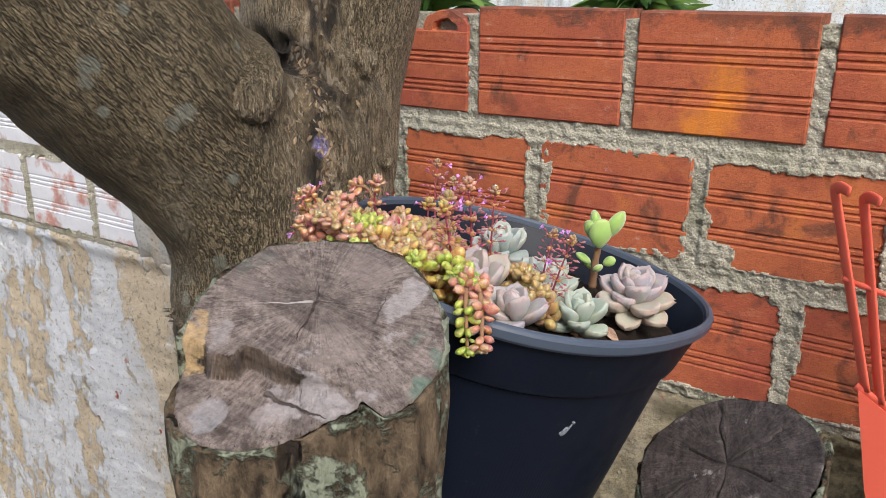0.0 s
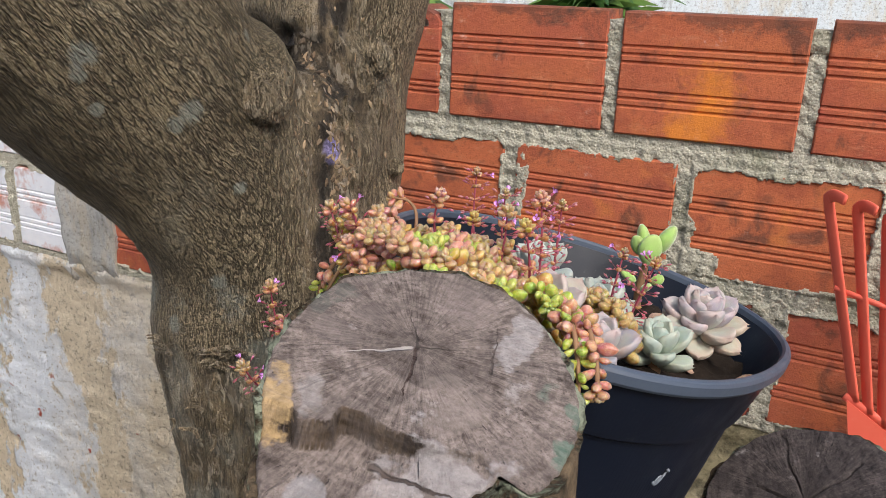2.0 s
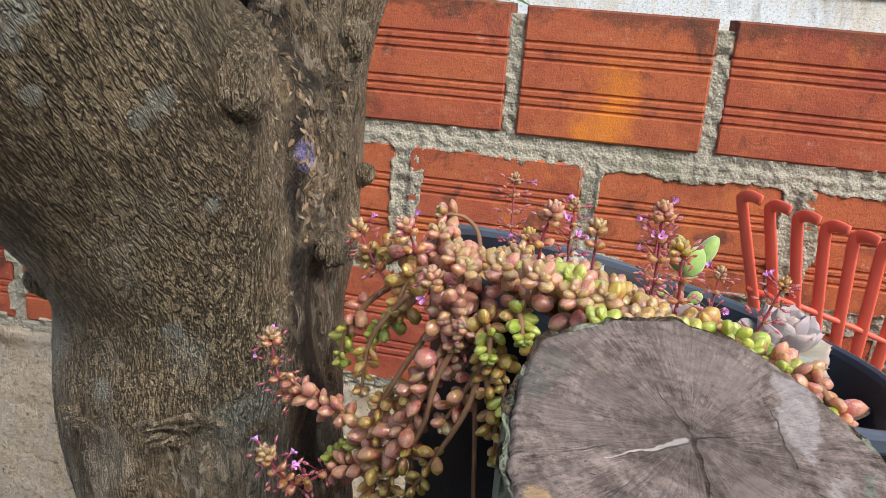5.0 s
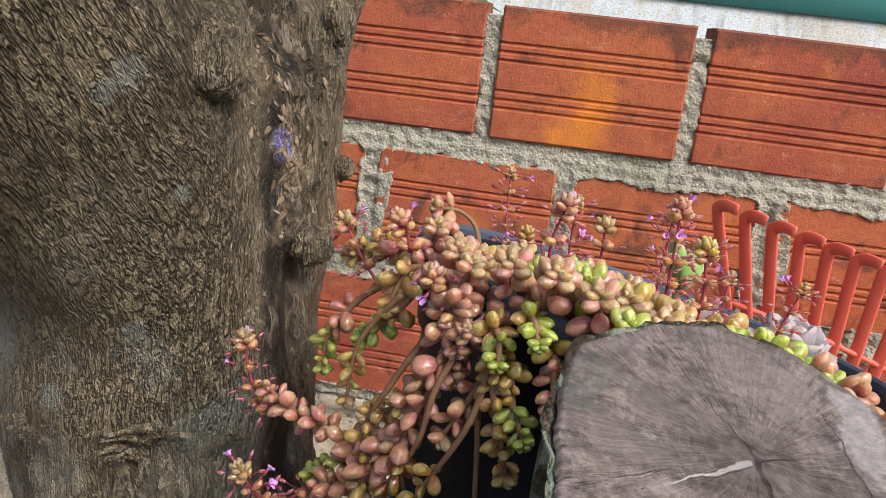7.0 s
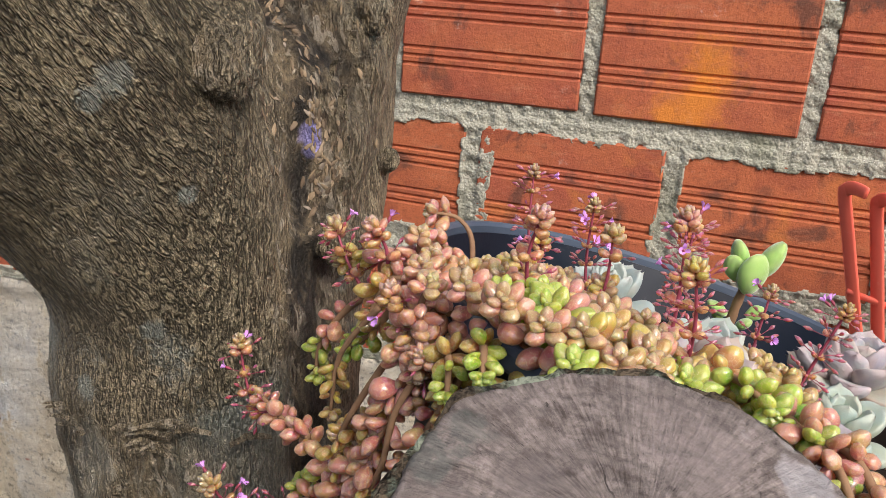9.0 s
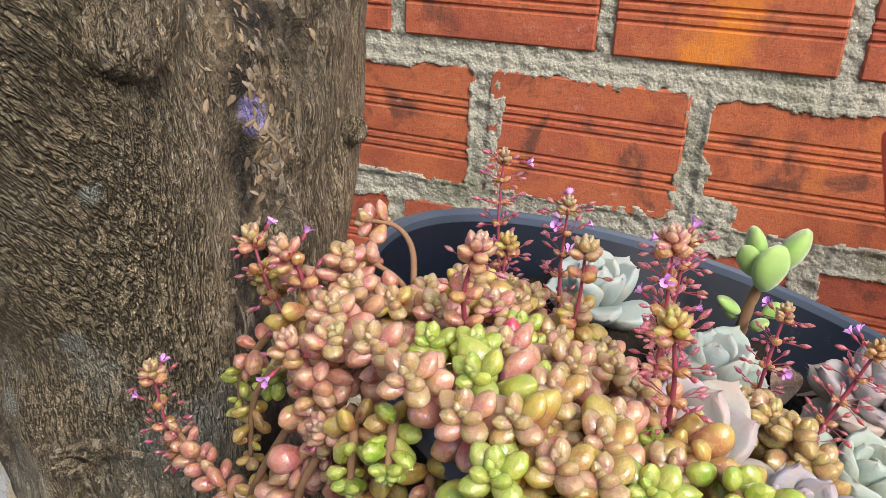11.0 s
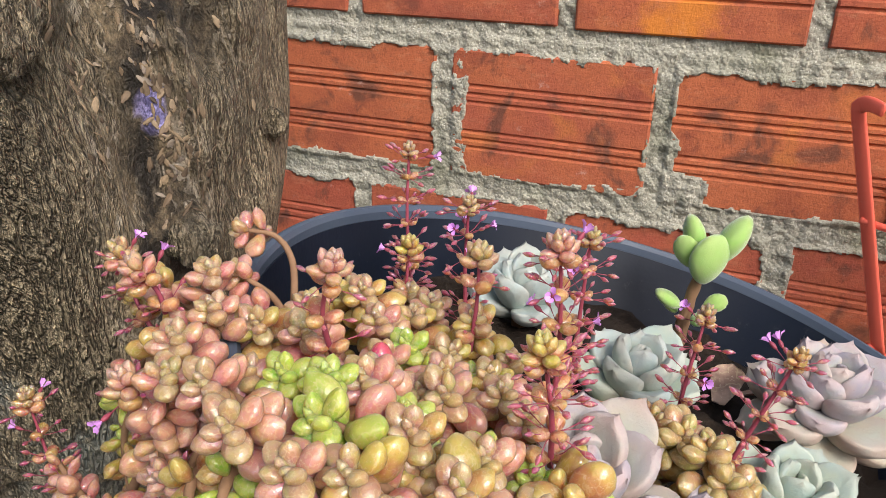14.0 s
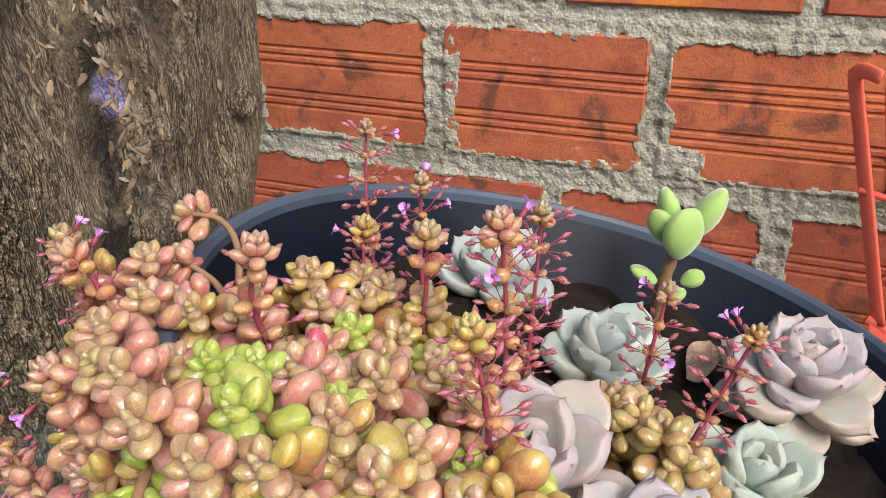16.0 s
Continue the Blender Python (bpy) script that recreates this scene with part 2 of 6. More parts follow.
def bark(name, base=(0.048, 0.036, 0.021), light=(0.470, 0.375, 0.225)):
    """Finely ridged bark: upright ridges on the stem, slanting ones on the limb (attribute "limb")."""
    s = Shade(name, 0.62, 0.45)
    limb, rough = s.attribute("limb"), s.attribute("rough_bark")

    def ridged(scale, detail, warp=0.0, long=0.20):
        a = s.noise(scale, detail, 0.55, vec=s.stretch(1, 1, long), warp=warp)
        b = s.noise(scale, detail, 0.55, vec=s.stretch(1, 1, long, rot=(-43, 0, 0)), warp=warp)
        return s.mix(limb, a, b)

    def cracks(height, wide):
        """Narrow furrows where the noise passes its middle value: 0 in the furrow, 1 on the ridge."""
        return s.ramp(s.math("ABSOLUTE", s.math("SUBTRACT", height, 0.5)), (0.0, 0.0), (wide, 1.0))

    furrow = cracks(ridged(250, 2, 0.5, 0.17), 0.080)
    thin = cracks(ridged(600, 2, 0.3, 0.26), 0.10)
    fine = ridged(900, 3, 0.0, 0.5)
    big, mid = s.noise(6, 5, 0.6), s.noise(26, 5, 0.65)
    tone = s.mix(s.ramp(mid, (0.34, 0.0), (0.66, 1.0)), tuple(0.62 * v for v in light), light)
    ridge = s.math("MULTIPLY", s.ramp(furrow, (0.0, 0.12), (1.0, 1.0)), s.ramp(thin, (0.0, 0.55), (1.0, 1.0)))
    # the stem's tone is lifted, putting the light that falls on it into colour
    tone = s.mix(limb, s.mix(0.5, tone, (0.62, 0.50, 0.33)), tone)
    col = s.mix(ridge, base, tone)
    col = s.mix(s.math("MULTIPLY", s.ramp(fine, (0.36, 1.0), (0.50, 0.0)), 0.6), col, (0.026, 0.020, 0.013))
    # pale specks on the ridges, painted in as fine glints
    col = s.mix(s.math("MULTIPLY", s.ramp(fine, (0.58, 0.0), (0.68, 1.0)), s.math("MULTIPLY", ridge, 0.9)), col, (0.60, 0.53, 0.40))
    col = s.mix(s.math("MULTIPLY", s.ramp(big, (0.34, 1.0), (0.52, 0.0)), 0.42), col, (0.050, 0.039, 0.024))
    col = s.mix(s.math("MULTIPLY", s.ramp(s.noise(17, 6, 0.7), (0.57, 0.0), (0.70, 1.0)), 0.40), col, (0.38, 0.35, 0.27))
    spots = s.ramp(s.math("ADD", s.math("MULTIPLY", s.attribute("lichen"), 0.5), s.math("MULTIPLY", s.noise(170, 6, 0.8, warp=0.4), 0.75)), (0.57, 0.0), (0.78, 1.0))
    col = s.mix(s.math("MULTIPLY", spots, 0.60), col, s.mix(s.noise(30, 2), (0.40, 0.39, 0.34), (0.36, 0.42, 0.37)))
    flaky = s.noise(120, 6, 0.75, vec=s.stretch(1, 1, 0.45))
    worn = s.mix(s.ramp(flaky, (0.38, 0.0), (0.60, 1.0)), (0.034, 0.026, 0.018), (0.32, 0.24, 0.145))
    worn = s.mix(s.ramp(s.noise(22, 5, 0.65, vec=s.stretch(1, 1, 0.4)), (0.37, 0.85), (0.49, 0.0)), worn, (0.022, 0.017, 0.013))
    chips = s.ramp(s.noise(140, 3, 0.6, vec=s.stretch(1, 1, 0.40), warp=0.5), (0.53, 0.0), (0.565, 1.0))
    worn = s.mix(s.math("MULTIPLY", chips, s.ramp(s.noise(30, 3), (0.38, 0.2), (0.56, 0.95))), worn, s.mix(s.noise(60, 2), (0.60, 0.46, 0.29), (0.46, 0.42, 0.36)))
    worn = s.mix(s.math("MULTIPLY", s.ramp(rough, (0.62, 0.0), (0.98, 1.0)), s.ramp(s.noise(45, 4, 0.6, vec=s.stretch(1, 1, 0.35)), (0.44, 0.95), (0.60, 0.12))), worn, (0.020, 0.016, 0.013))
    worn = s.mix(s.attribute("violet"), worn, s.mix(s.ramp(s.noise(190, 4, 0.7), (0.40, 0.0), (0.58, 1.0)), (0.16, 0.14, 0.30), (0.46, 0.41, 0.78)))
    col = s.mix(rough, col, worn)
    # shade of the fork's cleft, mixed into the bark colour
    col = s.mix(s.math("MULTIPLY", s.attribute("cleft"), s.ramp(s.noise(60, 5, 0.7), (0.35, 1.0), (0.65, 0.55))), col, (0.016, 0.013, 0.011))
    s.colour(col).roughness(s.ramp(fine, (0.35, 0.60), (0.65, 0.36)))
    h = s.mix(rough, s.math("ADD", furrow, s.math("MULTIPLY", thin, 0.45)), s.math("ADD", s.math("MULTIPLY", flaky, 1.2), s.math("MULTIPLY", chips, 0.45)))
    return s.bump(s.math("ADD", h, s.math("MULTIPLY", fine, 0.7)), 1.0, 0.0045).mat


BRICK = brick_clay("fired_clay")
BURNT_BRICK = brick_clay("flame_marked_clay", burnt=True)
WHITE_BRICK = brick_clay("whitewashed_clay", True)
MORTAR = cement("mortar")
RENDER = old_render("weathered_plaster")


def smooth_cement(name, a, b):
    s = Shade(name, 0.93, 0.2)
    col = s.mix(s.noise(13, 8, 0.75), a, b)
    col = s.mix(s.math("MULTIPLY", s.ramp(s.noise(6, 6, 0.65, vec=s.stretch(2, 2, 0.7)), (0.52, 0.0), (0.66, 1.0)), 0.6), col, (0.17, 0.175, 0.16))
    col = s.mix(s.math("MULTIPLY", s.ramp(s.noise(9, 6, 0.7, vec=s.stretch(1.5, 1.5, 0.5)), (0.48, 0.0), (0.58, 1.0)), 0.5), col, (0.54, 0.46, 0.33))
    col = s.mix(s.math("MULTIPLY", s.ramp(s.noise(110, 5, 0.75), (0.36, 1.0), (0.48, 0.0)), 0.6), col, (0.14, 0.13, 0.11))
    s.colour(col)
    return s.bump(s.noise(70, 8, 0.8), 0.9, 0.008).mat


PILASTER = smooth_cement("grey_concrete", (0.27, 0.275, 0.27), (0.58, 0.575, 0.55))
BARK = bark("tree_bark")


def soil_like(name, a, b):
    s = Shade(name, 0.97, 0.15)
    s.colour(s.mix(s.noise(60, 6, 0.7), a, b))
    return s.bump(s.noise(140, 6, 0.75), 1.0, 0.006).mat


EARTH = soil_like("garden_earth", (0.035, 0.024, 0.016), (0.13, 0.10, 0.07))
SOIL = soil_like("potting_soil", (0.012, 0.009, 0.007), (0.06, 0.042, 0.03))

# ---- ground ----
GROUND = -0.66
bm = bmesh.new()
bmesh.ops.create_grid(bm, x_segments=60, y_segments=60, size=60)
for v in bm.verts:
    v.co.z = GROUND + 0.02 * fbm(v.co.x, v.co.y, 0.3)
tagged(part("ground", bm, EARTH), "bare dark garden earth", "ground", kind="structure")

# ---- the brick wall ----
FACE = 1.425
COURSES = ((1.005, 1.200, -0.145, 0.302), (0.785, 0.968, -0.312, 0.302), (0.548, 0.752, -0.140, 0.302))
WALL_LEFT, WALL_RIGHT = -3.3, 1.6
JOINT = 0.024


def course_joints(start, pitch):
    k0 = math.floor((WALL_LEFT - start) / pitch)
    k1 = math.ceil((WALL_RIGHT - start) / pitch)
    return [start + pitch * k for k in range(k0, k1 + 1)]


def brick_profile(height):
    """The face of a hollow clay brick with two bands of three pressed grooves: (depth, z) from below."""
    pts = [(0.003, 0.0), (0.0, 0.003)]
    for f in (0.235, 0.30, 0.365, 0.595, 0.66, 0.725):
        z = f * height
        pts += [(0.0, z - 0.0035), (0.0033, z - 0.0010), (0.0033, z + 0.0010), (0.0, z + 0.0035)]
    return pts + [(0.0, height - 0.003), (0.003, height)]


def brick_mesh(length, height, material):
    prof = brick_profile(height)
    verts, faces = [], []
    xs = (-length / 2, -length / 2 + 0.003, length / 2 - 0.003, length / 2)
    for i, x in enumerate(xs):
        inset = 0.003 if i in (0, 3) else 0.0
        verts += [(x, d + inset, z) for d, z in prof] + [(x, 0.088, height), (x, 0.088, 0.0)]
    n = len(prof) + 2
    for i in range(3):
        for k in range(n):
            a, b = i * n + k, i * n + (k + 1) % n
            faces.append((a, a + n, b + n, b))
    faces.append(tuple(range(n)))
    faces.append(tuple(range(4 * n - 1, 3 * n - 1, -1)))
    return mesh_from("brick", verts, faces, material, smooth=False)


def brick_edges(x, z):
    """How far inside its brick a place of the wall lies (below 0: in a joint), and whether it is the top course."""
    best, top = -0.02, False
    for i, (z0, z1, start, pitch) in enumerate(COURSES):
        if z0 - 0.02 < z < z1 + 0.02:
            u = (x - start) / pitch
            u = (u - math.floor(u)) * pitch
            d = min(u - JOINT / 2, pitch - JOINT / 2 - u, z - z0, z1 - z)
            if d > best:
                best, top = d, i == 0
    return best, top


# mortar smeared over the bricks: x, z, half width, half height
PATCHES = ((-0.283, 0.805, 0.040, 0.030), (-0.305, 0.850, 0.020, 0.05), (-0.600, 0.860, 0.026, 0.10), (-0.36, 0.785, 0.05, 0.014), (-0.155, 0.745, 0.03, 0.014), (-0.74, 0.98, 0.05, 0.012), (0.005, 0.88, 0.028, 0.09), (-0.44, 0.62, 0.02, 0.08))


def mortar_depth(x, z):
    d, top = brick_edges(x, z)
    grit = 0.005 * fbm(x * 70, 0.0, z * 70, 4)
    lump = 0.5 + 0.5 * noise.noise((x * 13, 3.1, z * 13))
    smear = (0.004 if top else 0.004 + 0.026 * max(0.0, lump - 0.45)) + 0.005 * fbm(x * 60, 7.7, z * 60, 3)
    for bx, bz, rx, rz in PATCHES:
        q = ((x - bx) / rx) ** 2 + ((z - bz) / rz) ** 2 + 0.9 * noise.noise((x * 28, 4.4, z * 28))
        if q < 1:
            smear = max(smear, 0.06)
    if d < smear:
        return (0.006 if top else 0.002) - (0.0 if d < 0 else 0.004 * (0 if top else 1)) + grit
    return 0.022


def mortar_sheet(x0, x1, z0, z1, step):
    nx, nz = int((x1 - x0) / step), int((z1 - z0) / step)
    verts, faces = [], []
    for j in range(nz + 1):
        for i in range(nx + 1):
            x, z = x0 + (x1 - x0) * i / nx, z0 + (z1 - z0) * j / nz
            verts.append((x, FACE + mortar_depth(x, z), z))
    for j in range(nz):
        for i in range(nx):
            a = j * (nx + 1) + i
            faces.append((a, a + 1, a + nx + 2, a + nx + 1))
    base = len(verts)
    ring = [i for i in range(nx + 1)] + [j * (nx + 1) + nx for j in range(1, nz + 1)] + [nz * (nx + 1) + i for i in range(nx - 1, -1, -1)] + [j * (nx + 1) for j in range(nz - 1, 0, -1)]
    for k in ring:
        x, y, z = verts[k]
        verts.append((x, FACE + 0.085, z))
    for k in range(len(ring)):
        a, b = ring[k], ring[(k + 1) % len(ring)]
        faces.append((b, a, base + k, base + (k + 1) % len(ring)))
    faces.append(tuple(base + k for k in range(len(ring))))
    return verts, faces


TOPS = 1.185
wall = new("wall_back", mesh_from("wall_back", *mortar_sheet(-1.15, 0.40, 0.53, TOPS, 0.0032), MORTAR))
tagged(wall, "garden wall of red grooved hollow bricks in rough grey mortar", "wall", kind="structure")
for x0, x1 in ((WALL_LEFT, -1.15), (0.40, WALL_RIGHT)):
    part("mortar", mesh_from("mortar", *mortar_sheet(x0, x1, 0.53, TOPS, 0.012), MORTAR, smooth=False), None, wall)


def plaster_wall():
    nx, nz = 260, 110
    x0, x1, z0, z1 = WALL_LEFT, WALL_RIGHT, GROUND - 0.05, 0.533
    verts, faces = [], []
    for j in range(nz + 1):
        for i in range(nx + 1):
            x, z = x0 + (x1 - x0) * i / nx, z0 + (z1 - z0) * j / nz
            ledge = 0.018 * math.exp(-((z - 0.515) / 0.02) ** 2) * (0.7 + 0.5 * noise.noise((x * 9, 0.0, 5.0)))
            y = FACE + 0.012 + 0.007 * fbm(x * 5, 1.0, z * 5, 5) + 0.006 * fbm(x * 30, 2.0, z * 30, 3) - ledge
            verts.append((x, y, z))
    for j in range(nz):
        for i in range(nx):
            a = j * (nx + 1) + i
            faces.append((a, a + 1, a + nx + 2, a + nx + 1))
    b = len(verts)
    verts += [(x0, FACE + 0.12, z0), (x1, FACE + 0.12, z0), (x1, FACE + 0.12, z1), (x0, FACE + 0.12, z1)]
    c = (0, nx, (nz + 1) * (nx + 1) - 1, nz * (nx + 1))
    faces += [(b, b + 3, b + 2, b + 1), (c[0], b, b + 1, c[1]), (c[2], b + 2, b + 3, c[3]), (c[3], b + 3, b, c[0]), (c[1], b + 1, b + 2, c[2])]
    return mesh_from("wall_base", verts, faces, RENDER)


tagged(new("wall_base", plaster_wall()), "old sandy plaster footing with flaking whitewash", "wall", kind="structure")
bm = box(-1.780, -1.600, FACE - 0.005, FACE + 0.03, 0.475, 1.19)
bmesh.ops.subdivide_edges(bm, edges=bm.edges[:], cuts=60, use_grid_fill=True)
for v in bm.verts:
    v.co.x += 0.012 * fbm(v.co.x * 5, v.co.y, v.co.z * 8, 5)
    v.co.y += 0.005 * fbm(v.co.x * 14, 1.0, v.co.z * 14, 4)
    v.co.z += 0.006 * fbm(v.co.x * 11, 3.0, 0.0, 4)
    # the foot feathers out into the plaster
    v.co.y += 0.022 * max(0.0, min(1.0, (0.53 + 0.05 * fbm(v.co.x * 14, 6.0, v.co.z * 9, 4) - v.co.z) / 0.05))
tagged(part("pilaster", bm, PILASTER), "smooth stained grey concrete filling between the bricks", "pilaster", kind="structure")

# ---- unseen plain walls, added behind and beside the camera to cut low skylight ----
BLOCKER = smooth_cement("blocker_plaster", (0.40, 0.38, 0.34), (0.60, 0.57, 0.52))
tagged(part("wall_south", box(-4.4, 3.9, -2.9, -2.7, GROUND - 0.05, 1.7), BLOCKER), "plain grey wall out of view, added to cut low skylight", "wall", kind="structure")
tagged(part("wall_west", box(-4.4, -4.2, -2.7, 3.2, GROUND - 0.05, 1.5), BLOCKER), "plain grey wall out of view, added to cut low skylight", "wall", kind="structure")
tagged(part("wall_east", box(3.7, 3.9, -2.7, 3.2, GROUND - 0.05, 1.5), BLOCKER), "plain grey wall out of view, added to cut low skylight", "wall", kind="structure")

# ---- beyond the wall ----
PALE = smooth_cement("pale_blue_plaster", (0.55, 0.62, 0.66), (0.72, 0.76, 0.78))
TEAL = Shade("teal_paint", 0.5, 0.4).colour((0.16, 0.56, 0.54)).mat
far = tagged(new("wall_far"), "pale blue neighbouring wall with a teal band", "wall", kind="structure")
part("plaster", box(-8, 8, 3.2, 3.35, GROUND, 1.312), PALE, far)
part("band", box(-8, 8, 3.19, 3.35, 1.312, 1.62), TEAL, far)
part("coping", box(-8, 8, 3.2, 3.35, 1.62, 2.3), PALE, far)
s = Shade("shrub_leaf", 0.5, 0.4)
SHRUB = s.colour(s.mix(s.island(), (0.035, 0.10, 0.02), (0.14, 0.24, 0.05))).mat


def shrub(x, y, spread, top, blades, label):
    thing = tagged(new("shrub"), label, "shrub")
    thing.location = (x, y, GROUND)
    v, f = tube([(0, 0, -0.02), (0.02, 0, 0.8), (0, 0.01, 1.90)], [0.03, 0.025, 0.012], 10)
    part("stem", mesh_from("stem", v, f, BARK), None, thing)
    verts, faces = [], []
    for k in range(blades):
        a, up = random.uniform(0, 6.283), random.uniform(-0.2, 1.0)
        foot = Vector((0, 0, random.uniform(1.62, 1.92)))
        way = Vector((math.cos(a), math.sin(a), up)).normalized()
        side = way.orthogonal().normalized()
        length = random.uniform(0.6, 1.0) * spread
        b = len(verts)
        for i in range(6):
            t = i / 5
            w = 0.016 * math.sin(math.pi * (0.08 + 0.9 * t))
            p = foot + way * length * t + Vector((0, 0, -0.35 * length * t * t))
            p.z = min(p.z, top - GROUND)
            verts += [p - side * w, p + side * w]
        faces += [(b + 2 * i, b + 2 * i + 1, b + 2 * i + 3, b + 2 * i + 2) for i in range(5)]
    part("crown", mesh_from("crown", verts, faces, SHRUB), None, thing)
    return thing


shrub(-1.42, 2.35, 0.34, 1.55, 170, "green strap-leaved shrub behind the wall")
shrub(-0.78, 2.45, 0.30, 1.50, 170, "green strap-leaved shrub behind the wall")

from mathutils.bvhtree import BVHTree


# ---- the tree ----
def remeshed(name, pieces, voxel, rounds, material):
    """One closed skin over several overlapping solids."""
    verts, faces = [], []
    for v, f in pieces:
        k = len(verts)
        verts += v
        faces += [tuple(i + k for i in poly) for poly in f]
    ob = new(name, mesh_from(name, verts, faces, material))
    m = ob.modifiers.new("skin", "REMESH")
    m.mode, m.voxel_size = "VOXEL", voxel
    m = ob.modifiers.new("soft", "SMOOTH")
    m.factor, m.iterations = 0.5, rounds
    done = bpy.data.meshes.new_from_object(ob.evaluated_get(bpy.context.evaluated_depsgraph_get()))
    ob.modifiers.clear()
    ob.data = done
    done.materials.clear()
    done.materials.append(material)
    done.polygons.foreach_set("use_smooth", [True] * len(done.polygons))
    return ob


# flat lichens on the bark: place and radius
LICHEN = ((-0.554, 0.477, 1.178, 0.011), (-0.529, 0.545, 1.135, 0.011), (-0.536, 0.537, 1.126, 0.008), (-0.552, 0.470, 1.160, 0.007), (-0.556, 0.485, 1.136, 0.007), (-0.512, 0.580, 1.070, 0.007), (-0.545, 0.575, 0.985, 0.008), (-0.60, 0.577, 0.94, 0.010), (-0.47, 0.70, 0.99, 0.007), (-0.53, 0.50, 1.22, 0.006), (-0.50, 0.62, 1.20, 0.006))


def tree_trunk():
    stem = smoothed([(-0.565, 0.68, GROUND - 0.05), (-0.557, 0.698, 0.5), (-0.579, 0.688, 0.92), (-0.587, 0.751, 1.03), (-0.595, 0.797, 1.14), (-0.56, 0.811, 1.4), (-0.55, 0.84, 2.2), (-0.50, 0.9, 2.9)], 8)
    limb = smoothed([(-0.575, 0.68, 0.88), (-0.591, 0.668, 1.022), (-0.631, 0.547, 1.192), (-0.699, 0.246, 1.503), (-0.80, -0.2, 2.0), (-0.95, -0.6, 2.7)], 8)
    fill = smoothed([(-0.545, 0.697, 0.95), (-0.552, 0.716, 1.04), (-0.545, 0.738, 1.12), (-0.564, 0.739, 1.20)], 6)
    def spread(path, table):
        out = []
        for p in path:
            for (z0, r0), (z1, r1) in zip(table, table[1:]):
                if p.z <= z1:
                    break
            t = min(1, max(0, (p.z - z0) / (z1 - z0)))
            out.append(r0 + (r1 - r0) * t)
        return out
    pieces = [
        tube(stem, spread(stem, ((-0.7, 0.17), (-0.3, 0.125), (0.5, 0.1044), (0.92, 0.1067), (1.03, 0.1002), (1.14, 0.0957), (1.4, 0.0967), (2.9, 0.07))), 40),
        tube(limb, spread(limb, ((0.88, 0.095), (1.022, 0.093), (1.192, 0.104), (1.503, 0.106), (2.7, 0.06))), 40),
        tube(fill, spread(fill, ((0.95, 0.065), (1.04, 0.066), (1.12, 0.068), (1.20, 0.040))), 24),
        tube([(-0.578, 0.673, 1.150), (-0.535, 0.630, 1.148), (-0.519, 0.613, 1.144)], [0.05, 0.034, 0.017], 16),
        tube([(-0.505, 0.70, 1.026), (-0.474, 0.670, 1.028)], [0.020, 0.013], 10),
    ]
    ob = remeshed("trunk", pieces, 0.0052, 5, BARK)
    me = ob.data
    n = len(me.vertices)
    co = np.empty(n * 3)
    me.vertices.foreach_get("co", co)
    co = co.reshape(-1, 3)
    nor = np.empty(n * 3)
    me.vertices.foreach_get("normal", nor)
    nor = nor.reshape(-1, 3)
    skin = BVHTree.FromPolygons([v.co for v in me.vertices], [tuple(q.vertices) for q in me.polygons])
    spots = [(*skin.find_nearest(Vector(q[:3]))[0], q[3]) for q in LICHEN]
    vx, vy, vz = skin.find_nearest(Vector((-0.497, 0.684, 1.088)))[0]
    worn, violet, grain, lichen, cleft_shade = np.zeros(n), np.zeros(n), np.zeros(n), np.zeros(n), np.zeros(n)
    for i in range(n):
        x, y, z = co[i]
        # the torn strip of bark that runs down from the fork, and the peeled foot
        a = math.exp(-(((x + 0.499) * 0.8 + (y - 0.683) * 0.6) / 0.024) ** 2) * (1 if y < 0.80 else 0) * (1 if z > 0.85 else 0)
        b = 0.46 / (1 + math.exp((z - 0.918) / 0.008))
        # the cleft between limb and stem, its shade painted near-black besides its depth
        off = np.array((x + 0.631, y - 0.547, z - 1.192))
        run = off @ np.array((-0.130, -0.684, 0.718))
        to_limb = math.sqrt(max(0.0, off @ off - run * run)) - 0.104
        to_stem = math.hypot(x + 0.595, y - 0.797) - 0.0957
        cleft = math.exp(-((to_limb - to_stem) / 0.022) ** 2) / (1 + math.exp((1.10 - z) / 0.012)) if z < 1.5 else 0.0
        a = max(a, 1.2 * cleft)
        w = min(1.0, max(a, b) * (1.25 + 0.9 * noise.noise((x * 30, y * 30, z * 14))))
        worn[i] = max(0.0, w)
        q = ((x - vx) ** 2 + (y - vy) ** 2) / 0.0062 ** 2 + ((z - vz) / 0.013) ** 2 + 1.3 * noise.noise((x * 150, y * 150, z * 150))
        violet[i] = min(1.0, max(0.0, 1.25 - q) * 3)
        lichen[i] = 0.85 / (1 + math.exp((z - 0.985) / 0.02)) * max(0.0, 0.7 + 1.2 * noise.noise((x * 22, y * 22, z * 22)))
        for lx, ly, lz, lr in spots:
            q = ((x - lx) ** 2 + (y - ly) ** 2 + (z - lz) ** 2) / (lr * lr)
            if q < 1.6:
                lichen[i] = max(lichen[i], 1.1 - 0.7 * q)
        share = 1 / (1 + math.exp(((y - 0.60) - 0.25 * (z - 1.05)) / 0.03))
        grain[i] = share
        d = 0.006 * fbm(x * 9, y * 9, z * 5, 3) + 0.0022 * fbm(x * 40, y * 40, z * 16, 3)
        d -= worn[i] * (0.001 + 0.017 * abs(noise.noise((x * 45, y * 45, z * 14))))
        cleft_shade[i] = min(1.0, max(0.0, cleft * (0.9 + 1.2 * noise.noise((x * 35, y * 35, z * 22)))))
        co[i] += nor[i] * (d - 0.016 * cleft)
